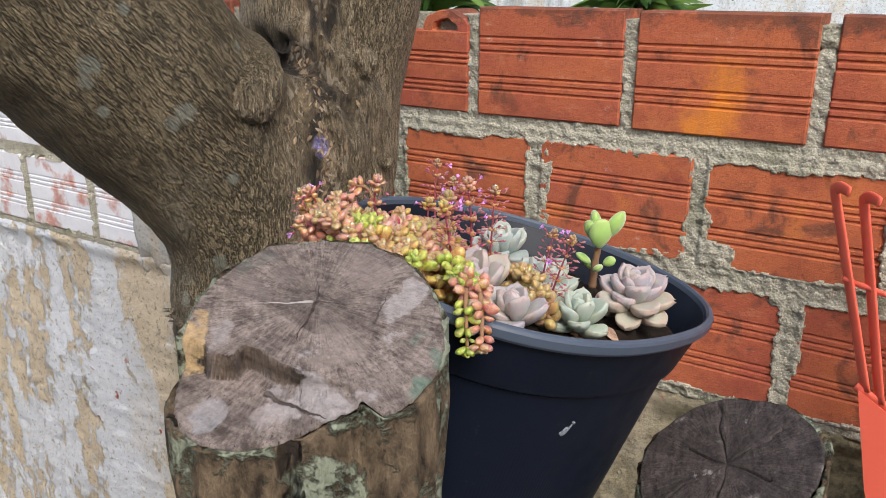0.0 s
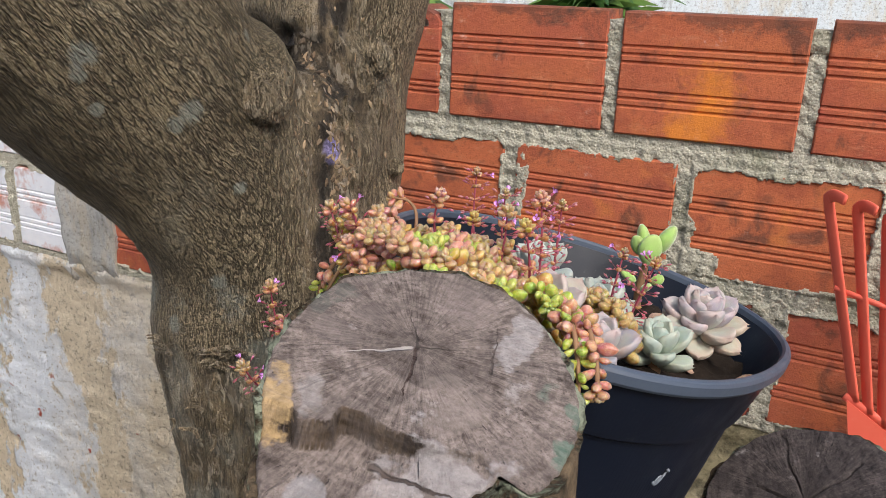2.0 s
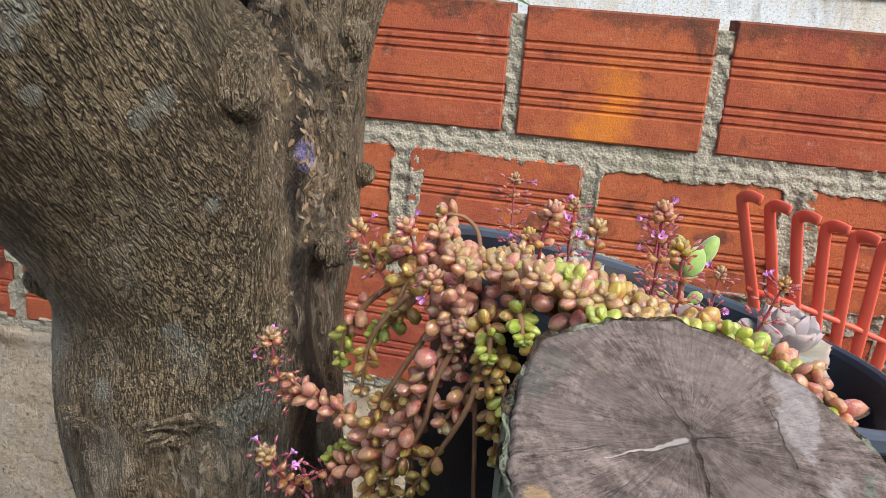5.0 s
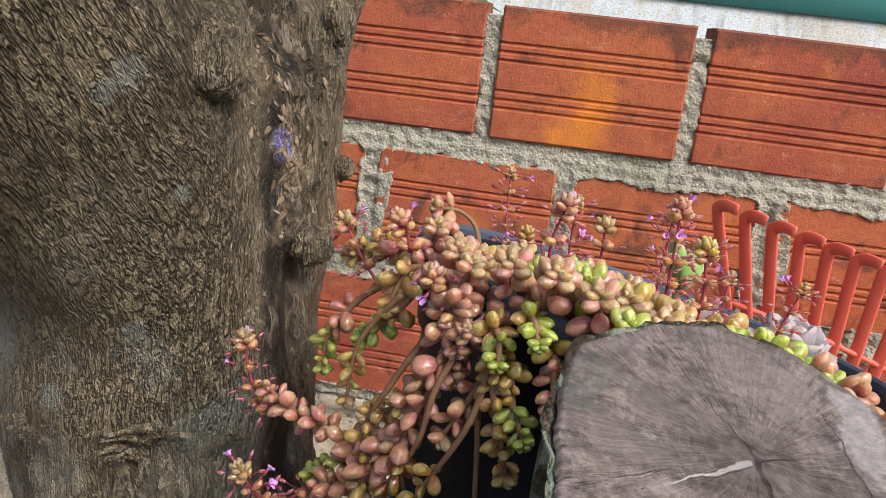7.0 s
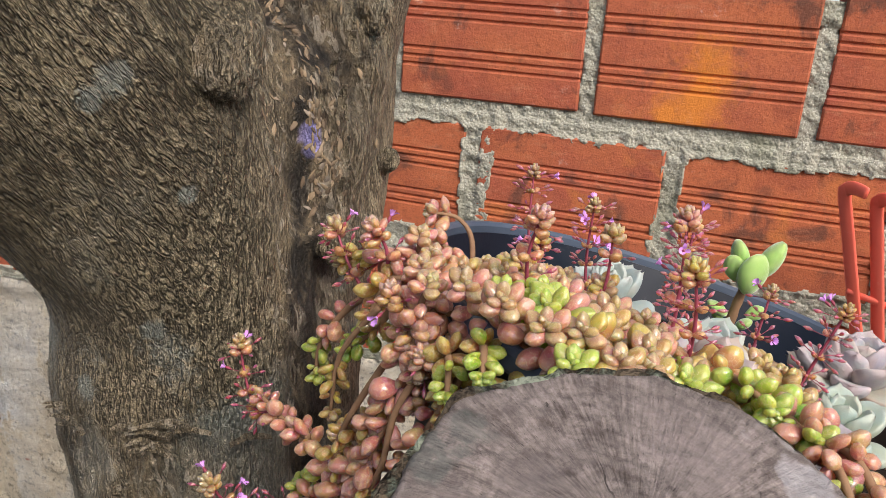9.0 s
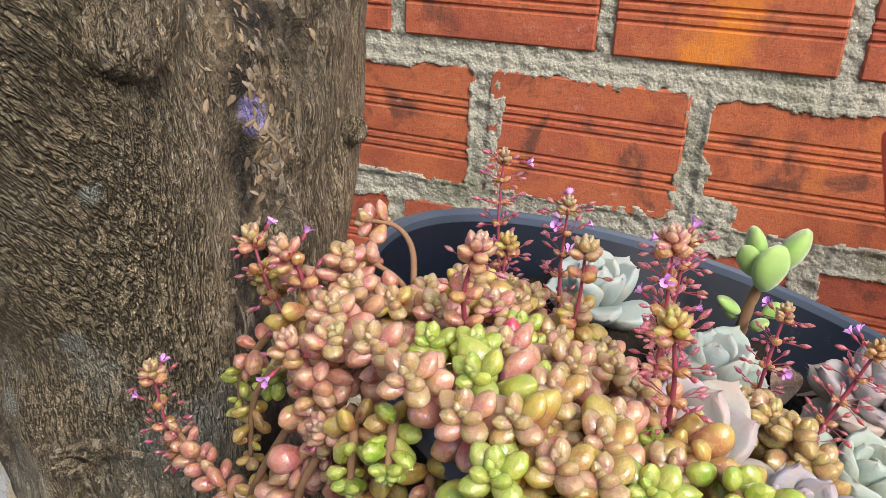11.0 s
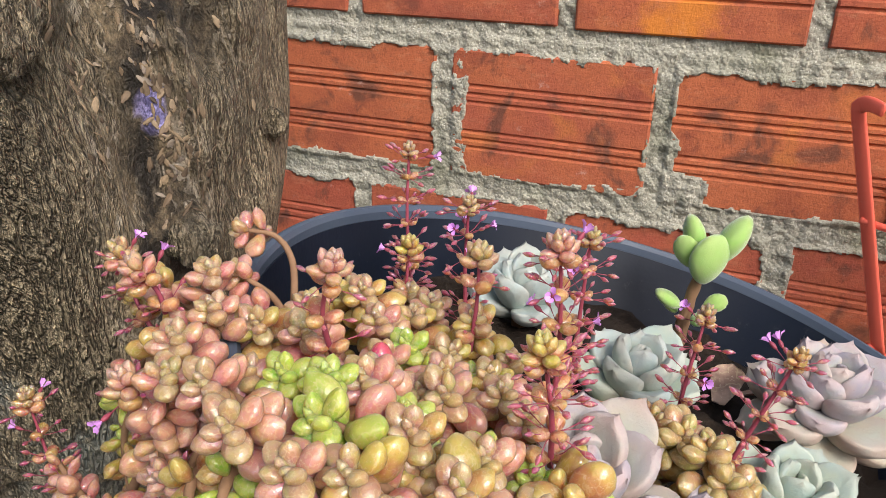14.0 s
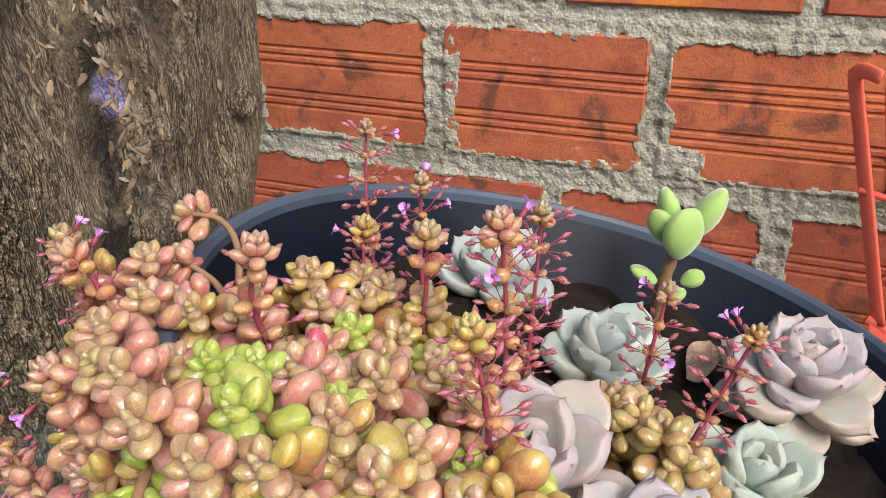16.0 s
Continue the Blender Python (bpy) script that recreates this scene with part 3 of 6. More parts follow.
    me.vertices.foreach_set("co", co.ravel())
    for key, values in (("rough_bark", worn), ("violet", violet), ("limb", grain), ("lichen", lichen), ("cleft", cleft_shade)):
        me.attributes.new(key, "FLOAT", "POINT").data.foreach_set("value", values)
    me.update()
    return ob


tree = tagged(new("tree"), "forked garden tree with rough brown-grey bark and lichen", "tree")
tree.location = (-0.565, 0.68, GROUND)
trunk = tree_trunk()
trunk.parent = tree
trunk.matrix_parent_inverse = Matrix.Translation((0.565, -0.68, -GROUND))


def lump(name, at, out, radius, long, flat=1.0, seed=0.0, fine=40):
    """A knobbly stub of bark at a place of the trunk, pointing out."""
    out = Vector(out).normalized()
    turn = out.to_track_quat("Z", "Y").to_matrix()
    rings = []
    for i in range(31):
        t = i / 30
        r = radius * 1.3 * max(0.004, 1 - t ** 2.4) ** 0.5
        ring = []
        for k in range(60):
            a = 2 * math.pi * k / 60
            q = r * (1 + 0.26 * noise.noise((math.cos(a) * 1.6, math.sin(a) * 1.6 + seed, t * 2)) + 0.16 * noise.noise((math.cos(a) * 5, math.sin(a) * 5, t * 6 + seed)) + 0.10 * noise.noise((math.cos(a) * 13, math.sin(a) * 13, t * 14 + seed)))
            ring.append(Vector(at) + turn @ Vector((q * math.cos(a), q * flat * math.sin(a), (t - 0.35) * long)))
        rings.append(ring)
    me = mesh_from(name, *loft(rings), BARK)
    n = len(me.vertices)
    worn = [max(0.0, min(1.0, 0.12 + 1.3 * noise.noise(v.co * 60))) for v in me.vertices]
    me.attributes.new("rough_bark", "FLOAT", "POINT").data.foreach_set("value", worn)
    ob = new(name, me)
    ob.parent = tree
    ob.matrix_parent_inverse = trunk.matrix_parent_inverse
    return ob


lump("branch_stub", (-0.520, 0.614, 1.138), (0.60, -0.66, -0.22), 0.0155, 0.038, 1.2, 2.0)
lump("knot", (-0.474, 0.672, 1.026), (0.75, -0.6, 0.1), 0.010, 0.014, 1.0, 5.0)
lump("knot", (-0.488, 0.745, 1.165), (0.9, -0.35, 0.1), 0.009, 0.014, 1.4, 8.0)
lump("knot", (-0.682, 0.640, 0.985), (-0.9, -0.4, 0.1), 0.009, 0.018, 1.0, 9.0)
lump("knot", (-0.484, 0.770, 1.06), (0.95, -0.1, 0.1), 0.006, 0.012, 1.2, 3.0)


def bark_flake(at, out, along, long, wide):
    """A curled splinter of bark standing off the trunk."""
    out, along = Vector(out).normalized(), Vector(along).normalized()
    path = [Vector(at) + along * long * (t - 0.5) + out * (0.002 + 0.005 * (2 * t - 1) ** 2 + 0.002 * noise.noise((t * 6, long * 90, 0))) for t in (0, 0.2, 0.4, 0.6, 0.8, 1)]
    rings = []
    side = out.cross(along).normalized()
    for i, p in enumerate(path):
        w = wide * (0.35 + 0.65 * math.sin(math.pi * (i + 0.5) / 6)) * (1 + 0.4 * noise.noise((i, wide * 300, 1)))
        rings.append([p - side * w, p - side * w * 0.4 + out * 0.002, p + side * w, p + side * w * 0.4 - out * 0.002])
    me = mesh_from("bark_flake", *loft(rings), BARK, smooth=False)
    me.attributes.new("rough_bark", "FLOAT", "POINT").data.foreach_set("value", [0.55] * len(me.vertices))
    ob = new("bark_flake", me)
    ob.parent = tree
    ob.matrix_parent_inverse = trunk.matrix_parent_inverse


for k in range(22):
    a = random.uniform(-2.0, -0.75)
    z = random.choice((0.922, 0.928, 0.916, 0.87, 0.84, 0.90)) + random.uniform(-0.008, 0.008)
    o = Vector((math.cos(a), math.sin(a), 0))
    flat = Vector((-o.y, o.x, random.uniform(-0.15, 0.15)))
    bark_flake(Vector((-0.575, 0.68, z)) + o * 0.1045, o, flat if z > 0.91 or k % 3 == 0 else (0.1, 0, 1), random.uniform(0.012, 0.030), random.uniform(0.0012, 0.003))
for k in range(16):
    z = random.uniform(0.90, 1.2)
    bark_flake((-0.492 + random.uniform(-0.012, 0.02), 0.690 + random.uniform(-0.01, 0.012) + 0.05 * max(0, z - 1.08), z), (0.7, -0.7, 0), (random.uniform(-0.2, 0.2), 0, 1), random.uniform(0.010, 0.022), random.uniform(0.002, 0.004))


# loose chips of dry bark that cling to the torn strip
s = Shade("dry_bark_chip", 0.7, 0.3)
CHIP = s.colour(s.mix(s.math("MULTIPLY", s.noise(2.5, 4, 0.6), 0.7), s.ramp(s.random(), (0.0, (0.06, 0.044, 0.03)), (0.4, (0.24, 0.17, 0.105)), (0.75, (0.47, 0.345, 0.21)), (1.0, (0.34, 0.29, 0.24))), (0.10, 0.07, 0.05))).bump(s.noise(6, 4), 0.6, 0.001).mat
chip_meshes = []
for k in range(4):
    rings = []
    for i in range(7):
        t = i / 6
        r = 0.5 * math.sin(math.pi * min(0.95, max(0.07, t))) ** 0.6
        rings.append([(r * (0.55 + 0.35 * k / 3) * math.cos(0.785 * q) * (1 + 0.8 * noise.noise((q * 0.7, i * 0.6, k * 5))), t - 0.5, r * 0.30 * math.sin(0.785 * q) * (1 + 0.4 * noise.noise((q, i, k * 9)))) for q in range(8)])
    chip_meshes.append(mesh_from("bark_chip", *loft(rings), CHIP))
trunk_tree = BVHTree.FromPolygons([v.co for v in trunk.data.vertices], [tuple(q.vertices) for q in trunk.data.polygons])
tangent, outward = Vector((0.78, 0.62, 0)), Vector((0.62, -0.78, 0))
for k in range(280):
    kind = random.random()
    u = random.gauss(0.006, 0.0065) if kind < 0.68 else (random.gauss(-0.028, 0.0035) if kind < 0.9 else random.uniform(0.0, 0.062))
    z = random.triangular(1.01, 1.19, 1.075) if kind < 0.68 else (random.uniform(1.07, 1.16) if kind < 0.9 else random.uniform(1.0, 1.22))
    u -= 0.25 * max(0.0, z - 1.09) * (1 if kind < 0.9 else 0)
    at, normal, index, far = trunk_tree.ray_cast(Vector((-0.497, 0.684, z)) + tangent * u + outward * 0.2, -outward)
    if at is None:
        continue
    ob = new("bark_chip", random.choice(chip_meshes))
    ob.parent = tree
    ob.matrix_parent_inverse = trunk.matrix_parent_inverse
    big = 0.0020 + 0.0046 * random.random() ** 1.8
    ob.matrix_basis = Matrix.Translation(at + normal * 0.0004) @ normal.to_track_quat("Z", "Y").to_matrix().to_4x4() @ pose(0, 0, 0, random.uniform(-22, 22), random.uniform(-22, 22), random.gauss(0, 28)) @ Matrix.Diagonal((big * random.uniform(0.6, 1.1), big * random.uniform(1.0, 2.0), big * 0.6, 1))


# ---- cut logs ----
def end_grain(name, pale, dark, crack, stain, pith=(0.0, 0.0), scrapes=(), lines=()):
    """Weathered sawn wood; the pith is at the object's origin and the cut lies across its z."""
    s = Shade(name, 0.85, 0.25)
    x0, y0, z = s.split()
    x, y = s.math("SUBTRACT", x0, pith[0]), s.math("SUBTRACT", y0, pith[1])
    r = s.math("SQRT", s.math("ADD", s.math("MULTIPLY", x, x), s.math("MULTIPLY", y, y)))
    ang = s.math("ARCTAN2", y, x)
    join = s.add("ShaderNodeCombineXYZ")
    s.link(s.math("MULTIPLY", ang, 6.0), join.inputs[0])
    s.link(s.math("MULTIPLY", r, 14.0), join.inputs[1])
    rays = s.noise(4.5, 6, 0.7, vec=join.outputs[0])
    splits = s.noise(1.1, 5, 0.6, vec=join.outputs[0])
    rr = s.math("ADD", r, s.math("MULTIPLY", s.noise(20, 3), 0.012))
    rings = s.math("SINE", s.math("MULTIPLY", rr, 1500.0))
    col = s.mix(s.ramp(s.math("ADD", s.math("MULTIPLY", rays, 0.38), s.math("MULTIPLY", s.noise(70, 8, 0.8), 0.62)), (0.42, 0.0), (0.58, 1.0)), dark, pale)
    col = s.mix(s.math("MULTIPLY", s.ramp(rings, (0.0, 0.0), (1.0, 1.0)), 0.18), col, dark)
    col = s.mix(s.math("MULTIPLY", s.ramp(s.noise(22, 5, 0.65), (0.36, 1.0), (0.55, 0.0)), 0.55), col, (dark[0] * 0.6, dark[1] * 0.6, dark[2] * 0.62))
    col = s.mix(s.math("MULTIPLY", s.ramp(s.noise(35, 4, 0.6), (0.62, 0.0), (0.7, 1.0)), 0.5), col, (0.42, 0.40, 0.39))
    col = s.mix(s.ramp(splits, (0.28, 1.0), (0.31, 0.0)), col, crack)
    # torn wood of the riser, darkened to hold the shadow under its lip
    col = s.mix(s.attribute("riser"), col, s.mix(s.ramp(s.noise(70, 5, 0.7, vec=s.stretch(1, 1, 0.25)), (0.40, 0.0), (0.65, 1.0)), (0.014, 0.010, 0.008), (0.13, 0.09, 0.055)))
    col = s.mix(s.math("MULTIPLY", s.ramp(s.noise(26, 3, 0.5), (0.70, 0.0), (0.75, 1.0)), 0.55), col, stain)
    col = s.mix(s.ramp(s.noise(17, 5, 0.55, vec=s.stretch(1, 1.9, 1, (0, 0, 50)), warp=0.3), (0.645, 0.0), (0.68, 0.75)), col, (0.47, 0.45, 0.45))
    join2 = s.add("ShaderNodeCombineXYZ")
    s.link(s.math("MULTIPLY", ang, 22.0), join2.inputs[0])
    s.link(s.math("MULTIPLY", r, 130.0), join2.inputs[1])
    checks = s.ramp(s.noise(1.6, 4, 0.6, vec=join2.outputs[0]), (0.33, 1.0), (0.37, 0.0))
    col = s.mix(s.math("MULTIPLY", checks, 0.8), col, crack)
    col = s.mix(s.math("MULTIPLY", s.ramp(s.noise(480, 4, 0.7), (0.38, 1.0), (0.5, 0.0)), 0.5), col, dark)
    # scraped, stained or torn places, and long single cracks
    wob, wob2 = s.math("SUBTRACT", s.noise(70, 4, 0.6), 0.5), s.math("SUBTRACT", s.noise(45, 4, 0.6, vec=s.stretch(1, 1, 1, (20, 40, 0))), 0.5)
    for cx, cy, a, b, turn, tint, much in scrapes:
        dx, dy = s.math("SUBTRACT", x0, cx), s.math("SUBTRACT", y0, cy)
        c1, s1 = math.cos(math.radians(turn)), math.sin(math.radians(turn))
        p = s.math("MULTIPLY", s.math("ADD", s.math("MULTIPLY", dx, c1), s.math("MULTIPLY", dy, s1)), 1 / a)
        q = s.math("MULTIPLY", s.math("SUBTRACT", s.math("MULTIPLY", dy, c1), s.math("MULTIPLY", dx, s1)), 1 / b)
        q4 = s.math("ADD", s.math("POWER", s.math("ABSOLUTE", p), 3.0), s.math("POWER", s.math("ABSOLUTE", q), 3.0))
        mask = s.ramp(s.math("ADD", q4, s.math("MULTIPLY", s.math("ADD", wob, s.math("MULTIPLY", wob2, 1.0)), 5.5)), (0.35, 1.0), (1.0, 0.0))
        worn = s.mix(s.ramp(s.noise(200, 5, 0.7), (0.35, 0.0), (0.6, 1.0)), tuple(0.62 * v for v in tint), tint)
        col = s.mix(s.math("MULTIPLY", mask, much), col, worn)
    groove = None
    for ax, ay, bx, by, half, tint in lines:
        dx = s.math("ADD", s.math("SUBTRACT", x0, ax), s.math("MULTIPLY", wob, 0.008))
        dy = s.math("ADD", s.math("SUBTRACT", y0, ay), s.math("MULTIPLY", wob2, 0.008))
        ux, uy = bx - ax, by - ay
        n2 = ux * ux + uy * uy
        h = s.math("MINIMUM", s.math("MAXIMUM", s.math("ADD", s.math("MULTIPLY", dx, ux / n2), s.math("MULTIPLY", dy, uy / n2)), 0.0), 1.0)
        ex, ey = s.math("SUBTRACT", dx, s.math("MULTIPLY", h, ux)), s.math("SUBTRACT", dy, s.math("MULTIPLY", h, uy))
        gap = s.math("SQRT", s.math("ADD", s.math("MULTIPLY", ex, ex), s.math("MULTIPLY", ey, ey)))
        thin = s.math("MULTIPLY", s.math("DIVIDE", gap, s.math("SUBTRACT", 1.15, h)), 1 / half)
        mask = s.ramp(thin, (0.45, 1.0), (0.95, 0.0))
        col = s.mix(s.math("MULTIPLY", mask, 0.9), col, tint)
        groove = mask if groove is None else s.math("MAXIMUM", groove, mask)
    saw = s.noise(90, 4, 0.6, vec=s.stretch(0.3, 2.4, 1, (0, 0, 35)))
    s.colour(s.mix(s.math("MULTIPLY", s.ramp(saw, (0.4, 0.0), (0.6, 1.0)), 0.14), col, tuple(1.6 * v for v in pale)))
    h = s.math("SUBTRACT", s.math("ADD", s.math("MULTIPLY", rays, 1.2), s.noise(300, 4, 0.7)), checks)
    h = s.math("ADD", h, s.math("ADD", saw, s.math("MULTIPLY", s.ramp(splits, (0.29, 0.0), (0.36, 1.0)), 2.0)))
    if groove is not None:
        h = s.math("SUBTRACT", h, s.math("MULTIPLY", groove, 2.5))
    return s.bump(h, 0.7, 0.0022).mat


def mossy_bark(name):
    s = Shade(name, 0.9, 0.2)
    flaky = s.noise(60, 6, 0.7, vec=s.stretch(1, 1, 0.3))
    col = s.mix(s.ramp(flaky, (0.38, 0.0), (0.6, 1.0)), (0.032, 0.023, 0.016), (0.17, 0.125, 0.08))
    torn = s.ramp(s.noise(9, 4, 0.6, vec=s.stretch(1, 1, 0.3)), (0.66, 0.0), (0.70, 1.0))
    col = s.mix(s.math("MULTIPLY", torn, 0.8), col, s.mix(s.ramp(s.noise(90, 4, 0.6, vec=s.stretch(1, 1, 0.12)), (0.38, 0.0), (0.6, 1.0)), (0.16, 0.10, 0.055), (0.46, 0.34, 0.21)))
    lichen = s.ramp(s.noise(20, 8, 0.72, warp=0.4), (0.475, 0.0), (0.53, 1.0))
    col = s.mix(s.math("MULTIPLY", lichen, 0.85), col, s.mix(s.noise(120, 5, 0.7), (0.16, 0.20, 0.14), (0.40, 0.43, 0.33)))
    split = s.ramp(s.noise(34, 4, 0.55, vec=s.stretch(1, 1, 0.10), warp=0.3), (0.345, 1.0), (0.38, 0.0))
    col = s.mix(s.math("MULTIPLY", split, 0.9), col, (0.018, 0.013, 0.010))
    s.colour(col)
    return s.bump(s.math("SUBTRACT", s.math("ADD", flaky, s.math("MULTIPLY", lichen, 0.5)), split), 1.0, 0.008).mat


PALE_CUT = end_grain("grey_end_grain", (0.305, 0.252, 0.228), (0.068, 0.052, 0.045), (0.022, 0.018, 0.016), (0.12, 0.20, 0.16), (0.0037, 0.0236), (
    (0.052, 0.020, 0.019, 0.0080, 48, (0.44, 0.41, 0.41), 0.7), (-0.056, -0.032, 0.013, 0.008, 50, (0.38, 0.38, 0.40), 0.55), (0.004, -0.042, 0.030, 0.011, -22, (0.42, 0.39, 0.39), 0.75),
    (-0.020, -0.040, 0.014, 0.009, 10, (0.40, 0.36, 0.35), 0.6), (-0.0625, 0.007, 0.0085, 0.013, 0, (0.50, 0.35, 0.18), 0.9), (-0.048, 0.003, 0.006, 0.012, 0, (0.38, 0.35, 0.34), 0.6),
    (0.064, -0.025, 0.004, 0.007, 0, (0.10, 0.20, 0.15), 0.6), (0.052, -0.043, 0.006, 0.009, -30, (0.10, 0.20, 0.15), 0.65), (-0.030, 0.060, 0.012, 0.007, 25, (0.11, 0.13, 0.115), 0.45),
    (0.012, -0.010, 0.016, 0.014, 20, (0.36, 0.30, 0.27), 0.4), (-0.025, 0.040, 0.020, 0.012, 30, (0.20, 0.165, 0.155), 0.5), (0.030, 0.050, 0.018, 0.012, -40, (0.33, 0.27, 0.25), 0.45),
), (
    (0.0037, 0.0236, -0.0100, -0.006, 0.0012, (0.04, 0.022, 0.018)), (-0.0255, -0.026, 0.004, -0.053, 0.0016, (0.05, 0.035, 0.03)), (0.001, 0.0236, -0.030, 0.0245, 0.0013, (0.52, 0.48, 0.46)),
    (0.0037, 0.0236, 0.020, 0.0190, 0.0007, (0.05, 0.04, 0.035)), (0.0037, 0.0236, 0.006, 0.050, 0.0007, (0.05, 0.04, 0.035)), (0.033, 0.004, 0.045, 0.030, 0.0010, (0.06, 0.045, 0.04)),
))
DARK_CUT = end_grain("black_end_grain", (0.110, 0.090, 0.085), (0.022, 0.018, 0.018), (0.008, 0.007, 0.007), (0.04, 0.11, 0.09))
LOGBARK = mossy_bark("lichened_bark")
TORN = end_grain("fresh_torn_wood", (0.50, 0.35, 0.20), (0.28, 0.18, 0.10), (0.08, 0.05, 0.03), (0.3, 0.22, 0.14))


# the sawn face of the grey log: its outline (degrees, radius) and the torn edge where a slab has split away
OUTLINE = ((0, .071), (14, .073), (29, .0757), (43, .0778), (60, .0783), (76, .0762), (92, .0742), (109, .0752), (125, .0702), (142, .0676), (161, .0676), (177, .0672),
           (189, .0720), (202, .0772), (211, .0800), (220, .0775), (231, .0706), (246, .0613), (266, .0552), (284, .0523), (296, .0518), (299, .0650), (306, .0668), (317, .0685), (331, .0700), (346, .0712), (360, .071))
TEAR = ((-0.095, 0.006), (-0.0679, 0.0036), (-0.0558, -0.0030), (-0.0546, -0.0098), (-0.0400, -0.0123), (-0.0356, -0.0050), (-0.0252, -0.0120), (-0.0189, -0.0189), (-0.0062, -0.0263), (0.0039, -0.0321), (0.0164, -0.0354), (0.0203, -0.0446), (0.0240, -0.0620), (0.0270, -0.095))


def tear_side(x, y):
    """The distance to the torn edge, above 0 on the side of the fallen slab."""
    near, inside = 1.0, False
    ring = TEAR + ((-0.12, -0.12),)
    for (ax, ay), (bx, by) in zip(ring, ring[1:] + ring[:1]):
        if (ay > y) != (by > y) and x < ax + (y - ay) / (by - ay) * (bx - ax):
            inside = not inside
        t = min(1.0, max(0.0, ((x - ax) * (bx - ax) + (y - ay) * (by - ay)) / ((bx - ax) ** 2 + (by - ay) ** 2)))
        near = min(near, math.hypot(x - ax - t * (bx - ax), y - ay - t * (by - ay)))
    return near if inside else -near


def cut_log(centre, radius, normal, foot, face_material, label, step=False):
    """A log cut slantwise. step: whether a slab has split off at one side."""
    thing = tagged(new("cut_log"), label, "log", "cut logs beside the pot")
    c, nrm = Vector(centre), Vector(normal).normalized()
    m = Matrix.Translation(c) @ nrm.to_track_quat("Z", "Y").to_matrix().to_4x4()
    thing.matrix_world = m
    na, nr = (320, 84)

    def edge(a):
        d = Vector((math.cos(a), math.sin(a), 0))
        q = radius * (1 + 0.035 * noise.noise((d.x * 1.7, d.y * 1.7, c.x * 9)) + 0.012 * noise.noise((d.x * 9, d.y * 9, c.y * 9)))
        if step:
            deg = math.degrees(a) % 360
            (a0, r0), (a1, r1) = next((p, q) for p, q in zip(OUTLINE, OUTLINE[1:]) if p[0] <= deg <= q[0])
            q = r0 + (r1 - r0) * (deg - a0) / (a1 - a0) + 0.0010 * noise.noise((d.x * 14, d.y * 14, 2.2)) + 0.0006 * noise.noise((d.x * 45, d.y * 45, 1.2))
        return q

    def height(x, y):
        h = 0.0012 * fbm(x * 60, y * 60, c.x, 3)
        a = math.atan2(y, x)
        r = math.hypot(x, y) / radius
        # drying cracks that run out from the pith
        for k, (at, wide) in enumerate(() if step else ((0.4, 1.0), (1.5, 0.7), (2.6, 0.6), (3.5, 1.0), (4.55, 0.8), (5.4, 0.6))):
            off = abs((a - at - 0.12 * noise.noise((r * 3, k, c.x)) + math.pi) % (2 * math.pi) - math.pi) * r * radius
            h -= 0.0035 * wide * math.exp(-(off / 0.0009) ** 2) * min(1, r * 4) * (1 if r < 0.55 + 0.4 * ((k * 7) % 3) / 2 else 0)
        if step:
            d = tear_side(x + 0.0012 * noise.noise((x * 160, y * 160, 1.3)), y + 0.0012 * noise.noise((x * 160, y * 160, 7.3)))
            drop = 0.0032 + 0.0150 / (1 + math.exp((x + 0.012) / 0.008))
            h -= min(1.0, max(0.0, d / 0.0014)) * (drop + 0.0022 * noise.noise((x * 40, y * 40, 8.0)) + 0.04 * max(0.0, d))
        return h

    verts, faces, torn = [(0, 0, height(0.0005, 0))], [], [0.0]
    for j in range(1, nr + 1):
        for k in range(na):
            a = 2 * math.pi * k / na
            q = edge(a) * j / nr
            x, y = q * math.cos(a), q * math.sin(a)
            verts.append((x, y, height(x, y) - (0.002 if j == nr else 0)))
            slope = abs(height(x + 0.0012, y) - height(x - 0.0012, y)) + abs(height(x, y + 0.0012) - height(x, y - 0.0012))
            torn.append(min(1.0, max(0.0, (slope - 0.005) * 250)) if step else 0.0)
    faces += [(0, 1 + k, 1 + (k + 1) % na) for k in range(na)]
    for j in range(nr - 1):
        for k in range(na):
            a, b = 1 + j * na + k, 1 + j * na + (k + 1) % na
            faces.append((a, a + na, b + na, b))
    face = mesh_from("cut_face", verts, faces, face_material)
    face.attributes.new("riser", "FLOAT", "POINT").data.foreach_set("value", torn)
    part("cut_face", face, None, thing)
    inv = m.inverted()
    low = Vector((foot[0], foot[1], GROUND))
    rings = []
    for j in range(46):
        f = (j / 45) ** 1.7
        ring = []
        for k in range(na):
            a = 2 * math.pi * k / na
            q = edge(a) + (0.0022 if step else 0.0035) + 0.003 * noise.noise((math.cos(a) * 6, math.sin(a) * 6, f * 3))
            rim = Vector((q * math.cos(a), q * math.sin(a), height((q - 0.004) * math.cos(a), (q - 0.004) * math.sin(a)) - (0.0012 if step else 0.004) - (0.0022 if step else 0.004) * abs(noise.noise((math.cos(a) * 8, math.sin(a) * 8, 2.0)))))
            top = m @ rim
            bottom = Vector((low.x + 1.1 * q * math.cos(a), low.y + 1.1 * q * math.sin(a), GROUND))
            p = top.lerp(bottom, f)
            side = Vector((p.x - (c.x + (low.x - c.x) * f), p.y - (c.y + (low.y - c.y) * f), 0)).normalized()
            p += side * (0.006 * fbm(p.x * 30, p.y * 30, p.z * 8, 3) if j else 0.0)
            ring.append(inv @ p)
        rings.append(ring)
